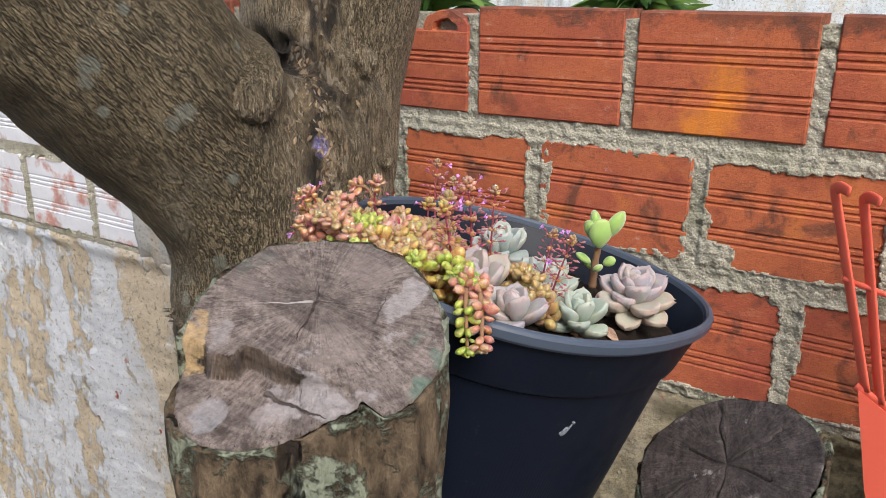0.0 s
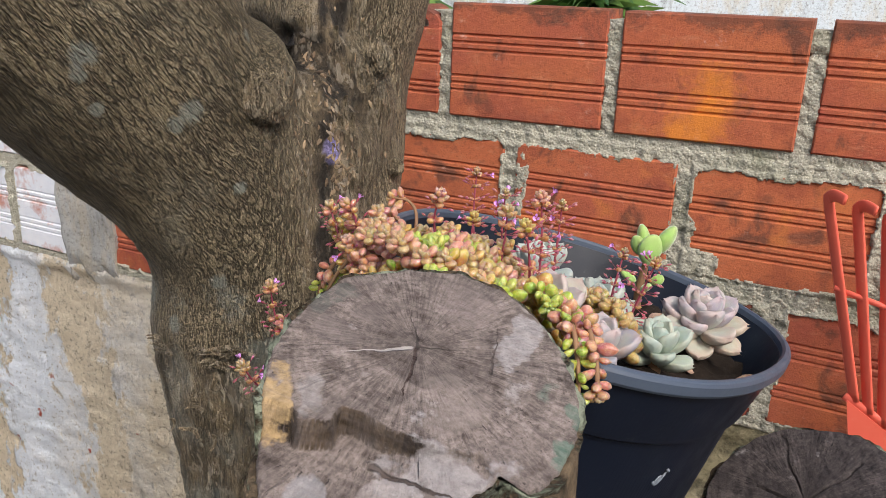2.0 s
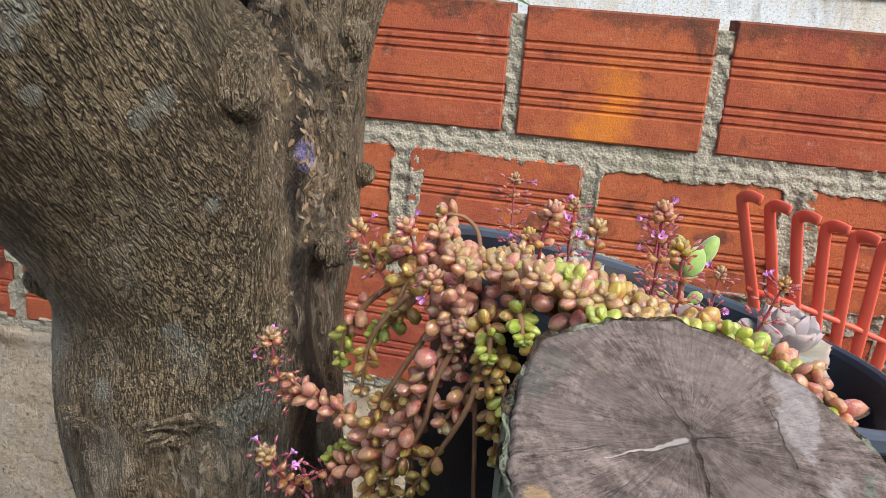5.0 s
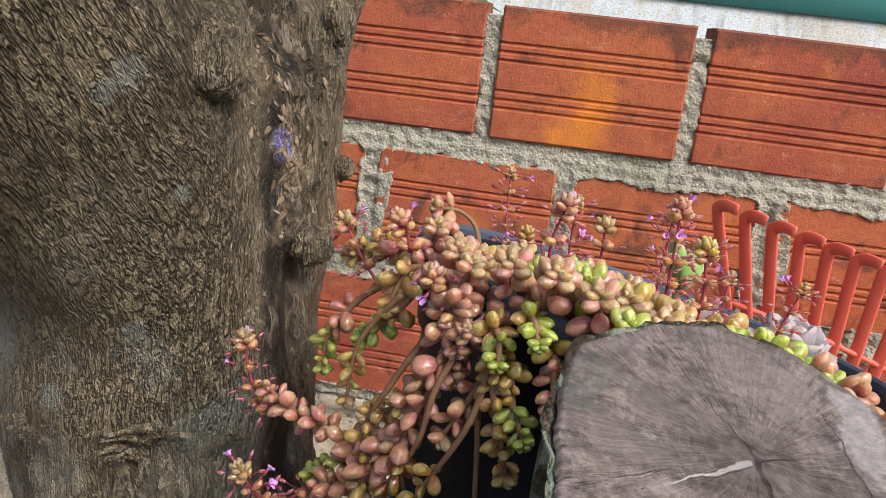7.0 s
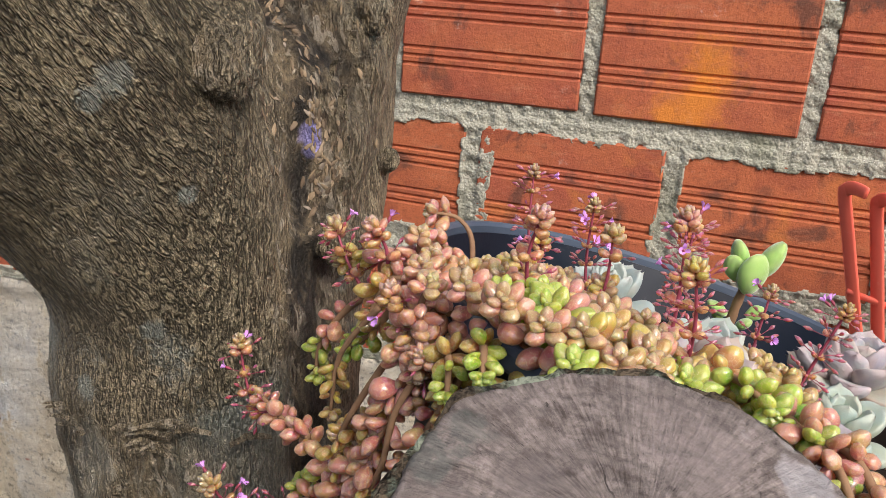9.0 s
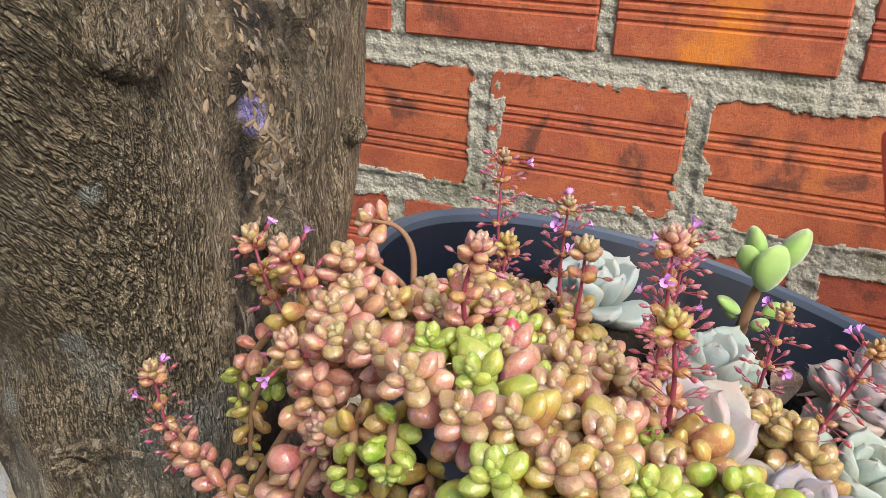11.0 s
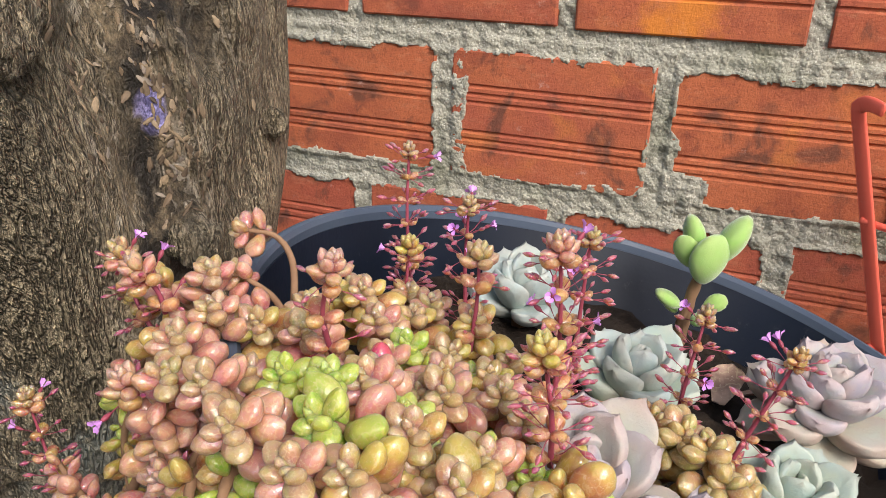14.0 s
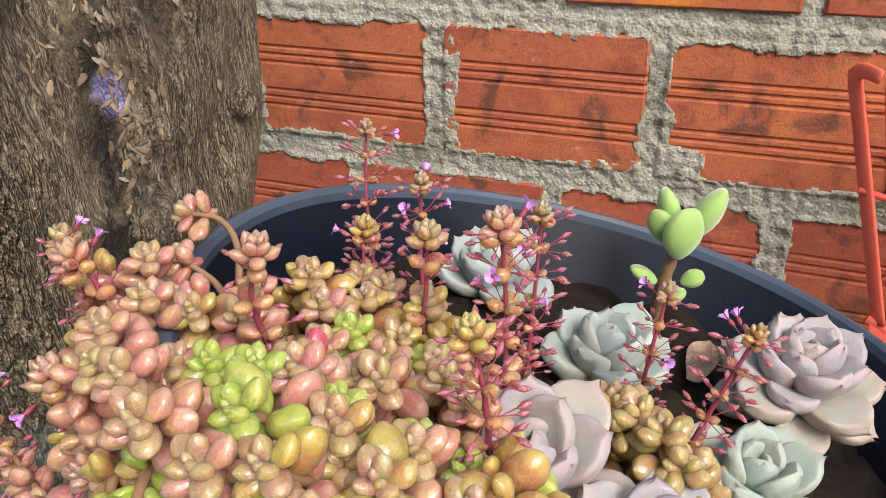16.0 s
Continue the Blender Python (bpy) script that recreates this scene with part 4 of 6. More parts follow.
    inner = [Vector((p.x * 0.93, p.y * 0.93, p.z - 0.003)) for p in rings[0]]
    v, f = loft([inner] + rings, False, True)
    part("bark", mesh_from("bark", v, f, LOGBARK), None, thing)
    return thing


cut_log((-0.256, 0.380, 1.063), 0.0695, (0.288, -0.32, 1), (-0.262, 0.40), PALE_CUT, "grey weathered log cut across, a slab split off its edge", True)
cut_log((-0.085, 0.662, 0.885), 0.071, (-0.36, -0.42, 1), (-0.04, 0.68), DARK_CUT, "dark log with deeply cracked blackened end grain")


# ---- the pot ----
def moulded(name, a, b):
    s = Shade(name, 0.5, 0.32)
    col = s.mix(s.noise(14, 4), a, b)
    col = s.mix(s.math("MULTIPLY", s.ramp(s.noise(90, 6, 0.7), (0.62, 0.0), (0.75, 1.0)), 0.35), col, (0.12, 0.12, 0.13))
    s.colour(col).roughness(s.ramp(s.noise(40, 5, 0.6), (0.3, 0.34), (0.7, 0.50)))
    return s.bump(s.noise(420, 3, 0.5), 0.08, 0.001).mat


# one plastic: the rim's copy is paler for skylight, the body's darker for shade
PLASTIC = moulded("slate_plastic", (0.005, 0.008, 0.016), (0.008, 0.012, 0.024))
LIT_PLASTIC = moulded("skylit_plastic", (0.058, 0.076, 0.110), (0.085, 0.106, 0.145))
RIM_C, RIM_N = Vector((-0.2536, 0.6393, 1.030)), Vector((0.2091, 0.1715, 1)).normalized()
RIM_X = Vector((0, 1, 0)).cross(RIM_N).normalized()
RIM_Y = RIM_N.cross(RIM_X)
POT = Matrix.Translation(RIM_C) @ Matrix((RIM_X, RIM_Y, RIM_N)).transposed().to_4x4()


def pot_ring(r, z, n=120):
    """A ring of the slightly squashed pot."""
    out = []
    share = max(0.3, 1 + z / 0.3)
    for k in range(n):
        a = 2 * math.pi * k / n
        q = r + share * (-0.0108 * math.cos(2 * a) + 0.004 * math.sin(2 * a) - 0.0038 * math.cos(3 * a) + 0.0041 * math.sin(3 * a)) * min(1, r / 0.08)
        out.append((q * math.cos(a), q * math.sin(a), z))
    return out


pot = tagged(new("plant_pot"), "dark slate-blue plastic plant pot with a rolled rim", "plant pot")
pot.matrix_world = POT
prof = [(0.001, -0.262), (0.101, -0.262), (0.105, -0.258), (0.1372, -0.0535), (0.1378, -0.0510), (0.1424, -0.0480), (0.1434, -0.0450), (0.1530, -0.011), (0.1530, -0.006), (0.1512, -0.006), (0.1365, -0.05), (0.100, -0.25), (0.001, -0.25)]
v, f = loft([pot_ring(r, z, 300) for r, z in prof])
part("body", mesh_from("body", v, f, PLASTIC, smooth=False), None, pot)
lip = [(0.1515, -0.009), (0.1566, -0.0105), (0.1581, -0.0085), (0.1586, -0.003), (0.1576, -0.001), (0.1560, 0.0), (0.1538, 0.0), (0.1522, -0.002)]
rings = [pot_ring(r, z, 360) for r, z in lip]
v, f = loft(rings + [rings[0]], False, False)
part("rim", mesh_from("rim", v, f, LIT_PLASTIC, smooth=False), None, pot, "rolled rim, paler with skylight in its colour")
SCUFF = Shade("scuffed_plastic", 0.5, 0.4).colour((0.15, 0.17, 0.20)).mat
mark = pot.matrix_world.inverted() @ Vector((-0.1770, 0.5485, 0.956))
out = Vector((mark.x, mark.y, 0)).normalized()
for dx, dz, w, h in ((0.0, 0.0, 0.0016, 0.0012), (-0.004, -0.008, 0.0020, 0.0045), (-0.002, -0.006, 0.0008, 0.006), (-0.006, -0.010, 0.0015, 0.0015)):
    bm = bmesh.new()
    bmesh.ops.create_icosphere(bm, subdivisions=2, radius=1)
    side = Vector((-out.y, out.x, 0))
    at = out * (0.1265 - 0.15 * (-0.062 - mark.z - dz) + 0.006) + side * (dx + 0.002) + Vector((0, 0, mark.z + dz))
    bmesh.ops.transform(bm, verts=bm.verts, matrix=Matrix.Translation(at) @ Matrix((side, Vector((0, 0, 1)), out)).transposed().to_4x4() @ pose(0, 0, 0, 0, 0, -25) @ Matrix.Diagonal((w, h, 0.0009, 1)))
    part("scuff", bm, SCUFF, pot)

n, rows = 64, 22
verts, faces = [(0, 0, -0.032)], []
for j in range(1, rows + 1):
    for p in pot_ring(0.1415 * j / rows, 0.0, n):
        verts.append((p[0], p[1], -0.036 + 0.010 * fbm(p[0] * 40, p[1] * 40, 1.0, 4)))
faces += [(0, 1 + k, 1 + (k + 1) % n) for k in range(n)]
for j in range(rows - 1):
    for k in range(n):
        a, b = 1 + j * n + k, 1 + j * n + (k + 1) % n
        faces.append((a, a + n, b + n, b))
earth = new("potting_soil", mesh_from("potting_soil", verts, faces, SOIL))
earth.matrix_world = POT
tagged(earth, "dark crumbly soil filling the pot", "soil", kind="stuff")
# the stump that carries the pot
stump = tagged(new("tree_stump"), "weathered stump under the pot", "stump")
base = POT @ Vector((0, 0, -0.262))
v, f = tube([(base.x, base.y, GROUND - 0.02), (base.x, base.y, 0.2), (base.x + 0.004, base.y, base.z - 0.026)], [0.13, 0.115, 0.108], 40)
part("bark", mesh_from("bark", v, f, LOGBARK), None, stump)
v, f = tube([POT @ Vector((0, 0, -0.30)), POT @ Vector((0, 0, -0.2625))], [0.09, 0.09], 40)
part("cut_face", mesh_from("cut_face", v, f, DARK_CUT), None, stump)


# ---- the rake ----
def coral(name):
    s = Shade(name, 0.42, 0.5)
    col = s.mix(s.noise(12, 4), (0.78, 0.12, 0.075), (0.85, 0.17, 0.11))
    s.colour(s.mix(s.math("MULTIPLY", s.ramp(s.noise(70, 6, 0.7), (0.6, 0.0), (0.75, 1.0)), 0.35), col, (0.80, 0.35, 0.28)))
    return s.bump(s.noise(200, 3), 0.1, 0.001).mat


RED = coral("coral_plastic")


def strip(path, wide, thick, front):
    """A flat bar along path; front is the way its broad side faces."""
    rings = []
    for i, p in enumerate(path):
        d = (path[min(i + 1, len(path) - 1)] - path[max(i - 1, 0)]).normalized()
        side = d.cross(front).normalized()
        nrm = side.cross(d)
        w, t = wide[i] / 2, thick / 2
        rings.append([p + side * (sx * w * k) + nrm * (sy * t * q) for sx, sy, k, q in ((-1, -1, 0.75, 1), (-1, -1, 1, 0.4), (-1, 1, 1, 0.4), (-1, 1, 0.75, 1), (1, 1, 0.75, 1), (1, 1, 1, 0.4), (1, -1, 1, 0.4), (1, -1, 0.75, 1))])
    return loft(rings)


rake = tagged(new("rake"), "coral red plastic fan rake leaning tines up", "rake")
FRONT = Vector((0, -1, 0))
for k in range(9):
    top = Vector((-0.097 + 0.0392 * k, 1.338, 0.958 - 0.0095 * k))
    low = Vector((-0.012 + 0.0215 * k, 1.335, 0.664 - 0.0145 * k))
    up = (top - low).normalized()
    path = [low + (top - low) * (i / 6) for i in range(7)]
    path += [top + up * 0.007 + Vector((0.003, -0.003, 0)), top + up * 0.011 + Vector((0.008, -0.009, 0)), top + up * 0.012 + Vector((0.015, -0.018, 0)), top + up * 0.010 + Vector((0.023, -0.028, 0))]
    line = smoothed(path, 3)
    v, f = strip(line, [0.0175 - 0.003 * max(0.0, i / (len(line) - 1) - 0.8) / 0.2 for i in range(len(line))], 0.0045, Vector((-0.62, -0.78, 0)))
    part("tine", mesh_from("tine", v, f, RED), None, rake)
for (x0, z0), (x1, z1), w in (((-0.068, 0.832), (0.238, 0.742), 0.008), ((-0.026, 0.668), (0.176, 0.545), 0.012)):
    v, f = strip([Vector((x0 + (x1 - x0) * i / 4, 1.337, z0 + (z1 - z0) * i / 4 + 0.008 * math.sin(math.pi * i / 4))) for i in range(5)], [w] * 5, 0.007, FRONT)
    part("crossbar", mesh_from("crossbar", v, f, RED), None, rake)
bm = bmesh.new()
outline = ((-0.022, 0.664), (0.012, 0.50), (0.045, 0.40), (0.075, 0.385), (0.105, 0.40), (0.150, 0.47), (0.174, 0.545))
front = [bm.verts.new((x, 1.332, z)) for x, z in outline]
rear = [bm.verts.new((x, 1.341, z)) for x, z in outline]
bm.faces.new(front)
bm.faces.new(rear[::-1])
for k in range(len(outline)):
    a = (k + 1) % len(outline)
    bm.faces.new((front[k], rear[k], rear[a], front[a]))
part("head", bm, RED, rake, smooth=False)
v, f = tube([(0.078, 1.336, 0.43), (0.06, 1.31, 0.1), (0.02, 1.25, GROUND + 0.003)], [0.012, 0.0125, 0.0125], 16)
part("handle", mesh_from("handle", v, f, TORN), None, rake, "plain wooden handle")


# ---- succulents ----
def fleshy(name, tints, tip, blotch, rough=0.30, through_light=0.85, clear=0.08, gloss=0.7):
    """A plump leaf; it varies from leaf to leaf, and its own z runs from its foot (0) to its tip (1)."""
    s = Shade(name, rough, 0.55)
    stops = [(0.1 + 0.8 * i / max(1, len(tints) - 1), c) for i, c in enumerate(tints)]
    chance = s.random()
    col = s.ramp(chance, *stops)
    x, y, z = s.split()
    moved = s.add("ShaderNodeVectorMath", operation="ADD")
    s.link(s.where, moved.inputs[0])
    s.link(s.math("MULTIPLY", chance, 90.0), moved.inputs[1])
    spot = s.noise(1.7, 4, 0.6, vec=moved.outputs[0])
    # a flush on one flank, and a paler end
    flush = s.ramp(spot, (0.39, 0.0), (0.60, 1.0))
    col = s.mix(s.math("MULTIPLY", flush, 0.80), col, blotch)
    pale = s.ramp(s.noise(2.3, 5, 0.65, vec=s.stretch(1, 1, 1, (40, 70, 20), moved.outputs[0])), (0.50, 0.0), (0.66, 1.0))
    col = s.mix(s.math("MULTIPLY", pale, 0.55), col, tints[len(tints) // 2])
    end = s.math("ADD", z, s.math("MULTIPLY", s.math("SUBTRACT", s.noise(3.4, 4, 0.6, vec=moved.outputs[0]), 0.5), 1.1))
    col = s.mix(s.math("MULTIPLY", s.ramp(end, (0.50, 0.0), (1.0, 1.0)), 0.75), col, tip)
    # thin pale crazing and specks on the skin
    craze = s.math("ABSOLUTE", s.math("SUBTRACT", s.noise(3.0, 3, 0.5, vec=moved.outputs[0]), 0.5))
    col = s.mix(s.math("MULTIPLY", s.ramp(craze, (0.0, 1.0), (0.035, 0.0)), 0.40), col, (0.66, 0.54, 0.32))
    col = s.mix(s.math("MULTIPLY", s.ramp(s.noise(16, 3, 0.6, vec=moved.outputs[0]), (0.60, 0.0), (0.68, 1.0)), 0.45), col, (0.70, 0.56, 0.40))
    s.colour(col)
    s.soft_inside(through_light, (1.0, 0.72, 0.28), 0.009)
    s.bsdf.inputs["Coat Weight"].default_value, s.bsdf.inputs["Coat Roughness"].default_value = gloss, 0.07
    s.bsdf.inputs["Transmission Weight"].default_value, s.bsdf.inputs["IOR"].default_value = clear, 1.45
    return s.bump(s.math("ADD", s.noise(2.2, 2, 0.5, vec=moved.outputs[0]), s.math("MULTIPLY", s.noise(14, 3, 0.6), 0.12)), 0.55, 0.0024).mat


PEACH = fleshy("peach_leaf", [(0.546, 0.250, 0.171), (0.524, 0.340, 0.149), (0.437, 0.330, 0.122), (0.568, 0.240, 0.210), (0.459, 0.190, 0.154), (0.502, 0.360, 0.144)], (0.612, 0.330, 0.243), (0.502, 0.135, 0.171))
LIME = fleshy("lime_leaf", [(0.185, 0.388, 0.033), (0.302, 0.470, 0.050), (0.402, 0.482, 0.083), (0.168, 0.341, 0.031)], (0.447, 0.541, 0.116), (0.492, 0.435, 0.110))
AMBER = fleshy("amber_leaf", [(0.484, 0.384, 0.075), (0.523, 0.307, 0.102), (0.368, 0.367, 0.062), (0.464, 0.263, 0.089)], (0.580, 0.455, 0.129), (0.425, 0.133, 0.089))
GOLD = fleshy("gold_leaf", [(0.432, 0.285, 0.089), (0.414, 0.331, 0.116), (0.338, 0.340, 0.095), (0.451, 0.248, 0.126)], (0.489, 0.368, 0.168), (0.395, 0.156, 0.105))
OLIVE = fleshy("olive_bead", [(0.404, 0.269, 0.061), (0.533, 0.285, 0.113), (0.512, 0.193, 0.139)], (0.619, 0.350, 0.147), (0.426, 0.100, 0.113))
STRAW = fleshy("straw_leaf", [(0.438, 0.340, 0.128), (0.466, 0.296, 0.158), (0.365, 0.340, 0.107), (0.466, 0.226, 0.180)], (0.512, 0.354, 0.200), (0.424, 0.151, 0.143))
CRIMSON = fleshy("crimson_leaf", [(0.58, 0.03, 0.11), (0.60, 0.05, 0.13)], (0.66, 0.10, 0.18), (0.45, 0.03, 0.09))
WINE = Shade("wine_stalk", 0.5, 0.4).colour((0.30, 0.055, 0.085)).mat
BUD = fleshy("magenta_bud", [(0.48, 0.05, 0.12), (0.58, 0.09, 0.18), (0.42, 0.06, 0.10)], (0.52, 0.10, 0.18), (0.30, 0.03, 0.08))
LILAC = Shade("lilac_petal", 0.5, 0.3).colour((0.72, 0.34, 0.80)).mat
s = Shade("woody_stalk", 0.8, 0.3)
STALK = s.colour(s.mix(s.noise(60, 5), (0.17, 0.085, 0.045), (0.38, 0.23, 0.13))).bump(s.noise(220, 4), 0.5, 0.0015).mat


def bead_mesh(name, material, fat=0.42, swell=0.25, keen=0.0, rings=9, sides=14, seed=0.0):
    """A plump, slightly flattened and dented leaf of length 1 along z."""
    out = []
    for i in range(rings + 1):
        a = math.pi * min(0.972, max(0.05, i / rings))
        t = 0.5 - 0.5 * math.cos(a)
        r = fat * math.sin(a) ** (0.85 + (0.45 + keen) * t) * (1 - swell / 2 + swell * t)
        ring = []
        for k in range(sides):
            c, sn = math.cos(2 * math.pi * k / sides), math.sin(2 * math.pi * k / sides)
            q = r * (1 + 0.16 * noise.noise((c * 1.1 + seed, sn * 1.1, t * 2.2)) + 0.06 * noise.noise((c * 2.6, sn * 2.6 + seed, t * 5)))
            bend = 0.05 * math.sin(math.pi * t)
            ring.append((q * c, q * (0.70 if sn > 0 else 0.82) * sn - bend, t))
        out.append(ring)
    return mesh_from(name, *loft(out), material)


BEADS = {}
for key, material in (("peach", PEACH), ("lime", LIME), ("amber", AMBER), ("gold", GOLD), ("olive", OLIVE), ("straw", STRAW), ("crimson", CRIMSON)):
    BEADS[key] = (bead_mesh("leaf", material, 0.40, 0.3, 0.1, seed=1.0), bead_mesh("leaf", material, 0.35, 0.15, 0.5, seed=4.0), bead_mesh("leaf", material, 0.40, 0.45, 0.1, seed=7.0), bead_mesh("leaf", material, 0.38, 0.25, 0.3, seed=11.0))


def leaf_at(kind, parent, p, way, length, wide=1.0, twist=0.0, name="leaf", shape=None):
    """Links one leaf at p (in world metres), pointing along way."""
    ob = new(name, BEADS[kind][random.randrange(4) if shape is None else shape])
    q = Vector(way).to_track_quat("Z", "Y").to_matrix().to_4x4() @ pose(0, 0, 0, 0, 0, twist)
    ob.parent = parent
    ob.matrix_parent_inverse = parent.matrix_world.inverted()
    ob.matrix_basis = Matrix.Translation(p) @ q @ Matrix.Diagonal((length * wide, length * wide, length, 1))
    return ob


def at_base(name, p, label, category, group=""):
    ob = tagged(new(name), label, category, group)
    ob.matrix_world = Matrix.Translation(p)
    return ob


def under(ob, parent):
    ob.parent = parent
    ob.matrix_parent_inverse = parent.matrix_world.inverted()
    return ob


SHOOTS = "trailing shoots of the jelly-bean plant"
SHOOT_LABEL = {
    "peach": "trailing shoot of plump peach-pink succulent beads",
    "lime": "trailing shoot of fresh lime-green succulent beads",
    "amber": "trailing shoot of yellow-green and amber succulent beads",
    "gold": "trailing shoot of golden yellow succulent beads",
}


def shoot(points, kinds, size=0.0120, bare=0.0, dense=1.0, tip=True, thick=0.0021):
    """A fleshy shoot along points; bare: the share at its foot that has lost its leaves. kinds: leaf kinds from foot to tip."""
    line = smoothed(points, 7)
    size *= 0.9
    thing = at_base("succulent_shoot", line[0], SHOOT_LABEL[kinds[-1]], "succulent", SHOOTS)
    stalk = part("stem", mesh_from("stem", *tube(line, [thick * (1 - 0.5 * i / len(line)) for i in range(len(line))], 7), STALK), None)
    under(stalk, thing)
    lengths = [0.0]
    for a, b in zip(line, line[1:]):
        lengths.append(lengths[-1] + (b - a).length)
    total = lengths[-1]
    at, turn = total * bare, random.uniform(0, 6.28)
    while at < total - 0.002:
        k = max(i for i, d in enumerate(lengths[:-1]) if d <= at)
        f = (at - lengths[k]) / max(1e-6, lengths[k + 1] - lengths[k])
        p = line[k].lerp(line[k + 1], f)
        d = (line[k + 1] - line[k]).normalized()
        u = d.orthogonal().normalized()
        w = d.cross(u)
        share = at / total
        kind = kinds[min(len(kinds) - 1, int(share * len(kinds)))]
        big = size * (1.08 - 0.40 * max(0.0, (share - 0.7) / 0.3)) * random.uniform(0.66, 1.14)
        for j in range(3):
            a = turn + j * 2.094 + random.uniform(-0.25, 0.25)
            out = u * math.cos(a) + w * math.sin(a)
            if random.random() < 0.08:
                continue
            leaf_at(kind, thing, p + out * 0.001, out + d * random.uniform(0.15, 0.75), big * random.uniform(0.88, 1.18), random.uniform(0.80, 1.02), random.uniform(0, 360))
        turn += 1.05
        at += size * 0.60 / dense
    if tip:
        p, d = line[-1], (line[-1] - line[-2]).normalized()
        u = d.orthogonal().normalized()
        w = d.cross(u)
        for ring, (n, lean, big) in enumerate(((4, 0.7, 0.80), (3, 2.0, 0.62), (2, 5.0, 0.42))):
            for j in range(n):
                a = 6.283 * j / n + ring * 0.8 + random.uniform(-0.15, 0.15)
                out = u * math.cos(a) + w * math.sin(a)
                young = "straw" if kinds[-1] in ("peach", "amber") and (ring or j % 2) else kinds[-1]
                leaf_at(young, thing, p + d * 0.001 * ring, out + d * lean * 0.5, size * big, 0.92, 0, shape=(0, 3, 1)[ring])
    return thing


def canopy(x, y, lift=0.02):
    """A place lift metres above the leaning sheet on which the mat of shoots grows."""
    return Vector((x, y, 1.021 - 0.209 * (x + 0.2536) - 0.1715 * (y - 0.6393) + lift))


def tuft(x, y, lift, kinds, lean=(0.0, 0.0), size=0.0122, tall=0.034):
    """An upright shoot whose tip ends at lift over the rim's plane."""
    tip = canopy(x, y, lift)
    foot = tip - Vector((lean[0], lean[1], 1)).normalized() * tall
    mid = foot.lerp(tip, 0.5) + Vector((random.uniform(-0.003, 0.003), random.uniform(-0.003, 0.003), 0))
    return shoot([foot, mid, tip], kinds, size)


# the mat of shoots over the soil
for x, y, lift, kinds in (
    (-0.382, 0.560, 0.018, ("peach",)), (-0.369, 0.543, 0.016, ("peach",)), (-0.358, 0.548, 0.014, ("amber",)), (-0.342, 0.549, 0.018, ("peach",)),
    (-0.341, 0.589, 0.018, ("amber",)), (-0.328, 0.573, 0.018, ("peach",)), (-0.316, 0.567, 0.016, ("amber", "lime")), (-0.323, 0.606, 0.014, ("peach",)),
    (-0.308, 0.583, 0.010, ("peach", "amber")), (-0.332, 0.521, 0.020, ("peach", "lime")), (-0.318, 0.519, 0.026, ("peach", "lime")), (-0.312, 0.533, 0.022, ("peach",)),
):
    tuft(x, y, lift, kinds, (random.uniform(-0.3, 0.3), random.uniform(-0.6, 0.1)))
for x, y, lift, kinds in (
    (-0.298, 0.522, 0.022, ("amber", "lime")), (-0.288, 0.508, 0.018, ("amber",)), (-0.300, 0.556, 0.018, ("peach",)), (-0.303, 0.597, 0.020, ("amber",)),
    (-0.281, 0.555, 0.020, ("peach",)), (-0.272, 0.549, 0.018, ("amber", "peach")), (-0.290, 0.571, 0.014, ("amber",)), (-0.279, 0.514, 0.016, ("peach",)),
    (-0.278, 0.528, 0.016, ("lime",)), (-0.264, 0.527, 0.014, ("amber", "lime")), (-0.255, 0.533, 0.012, ("amber", "lime")), (-0.315, 0.548, 0.020, ("peach",)),
):
    tuft(x, y, lift, kinds, (random.uniform(-0.3, 0.3), random.uniform(-0.6, 0.1)))
for x, y, lift, kinds in (
    (-0.301, 0.542, 0.018, ("peach",)), (-0.345, 0.521, 0.014, ("peach",)), (-0.366, 0.521, 0.016, ("peach",)), (-0.359, 0.506, 0.014, ("peach",)),
    (-0.325, 0.595, 0.012, ("amber",)), (-0.335, 0.615, 0.010, ("peach",)), (-0.350, 0.600, 0.012, ("amber",)), (-0.290, 0.600, 0.006, ("peach",)),
    (-0.310, 0.615, 0.006, ("amber", "peach")), (-0.355, 0.575, 0.012, ("peach",)), (-0.297, 0.575, 0.008, ("lime",)), (-0.277, 0.580, 0.006, ("peach",)),
):
    tuft(x, y, lift, kinds, (random.uniform(-0.3, 0.3), random.uniform(-0.4, 0.3)))
# tufts that lie over the near rim
for x, y, lift, kinds in (
    (-0.325, 0.487, 0.026, ("peach",)), (-0.308, 0.484, 0.024, ("peach",)), (-0.311, 0.503, 0.026, ("peach", "lime")), (-0.296, 0.490, 0.026, ("peach", "amber")),
    (-0.283, 0.482, 0.022, ("peach", "amber")), (-0.342, 0.503, 0.022, ("peach",)), (-0.297, 0.473, 0.018, ("amber", "lime")), (-0.273, 0.484, 0.022, ("amber",)),
    (-0.262, 0.490, 0.022, ("amber", "lime")), (-0.292, 0.512, 0.026, ("peach", "amber")), (-0.276, 0.500, 0.024, ("peach", "amber")), (-0.258, 0.506, 0.020, ("amber",)),
    (-0.293, 0.538, 0.024, ("peach",)), (-0.310, 0.526, 0.026, ("peach",)), (-0.275, 0.517, 0.022, ("peach",)),
):
    tuft(x, y, lift, kinds, (random.uniform(-0.3, 0.2), random.uniform(-0.9, -0.2)), 0.0135, 0.030)
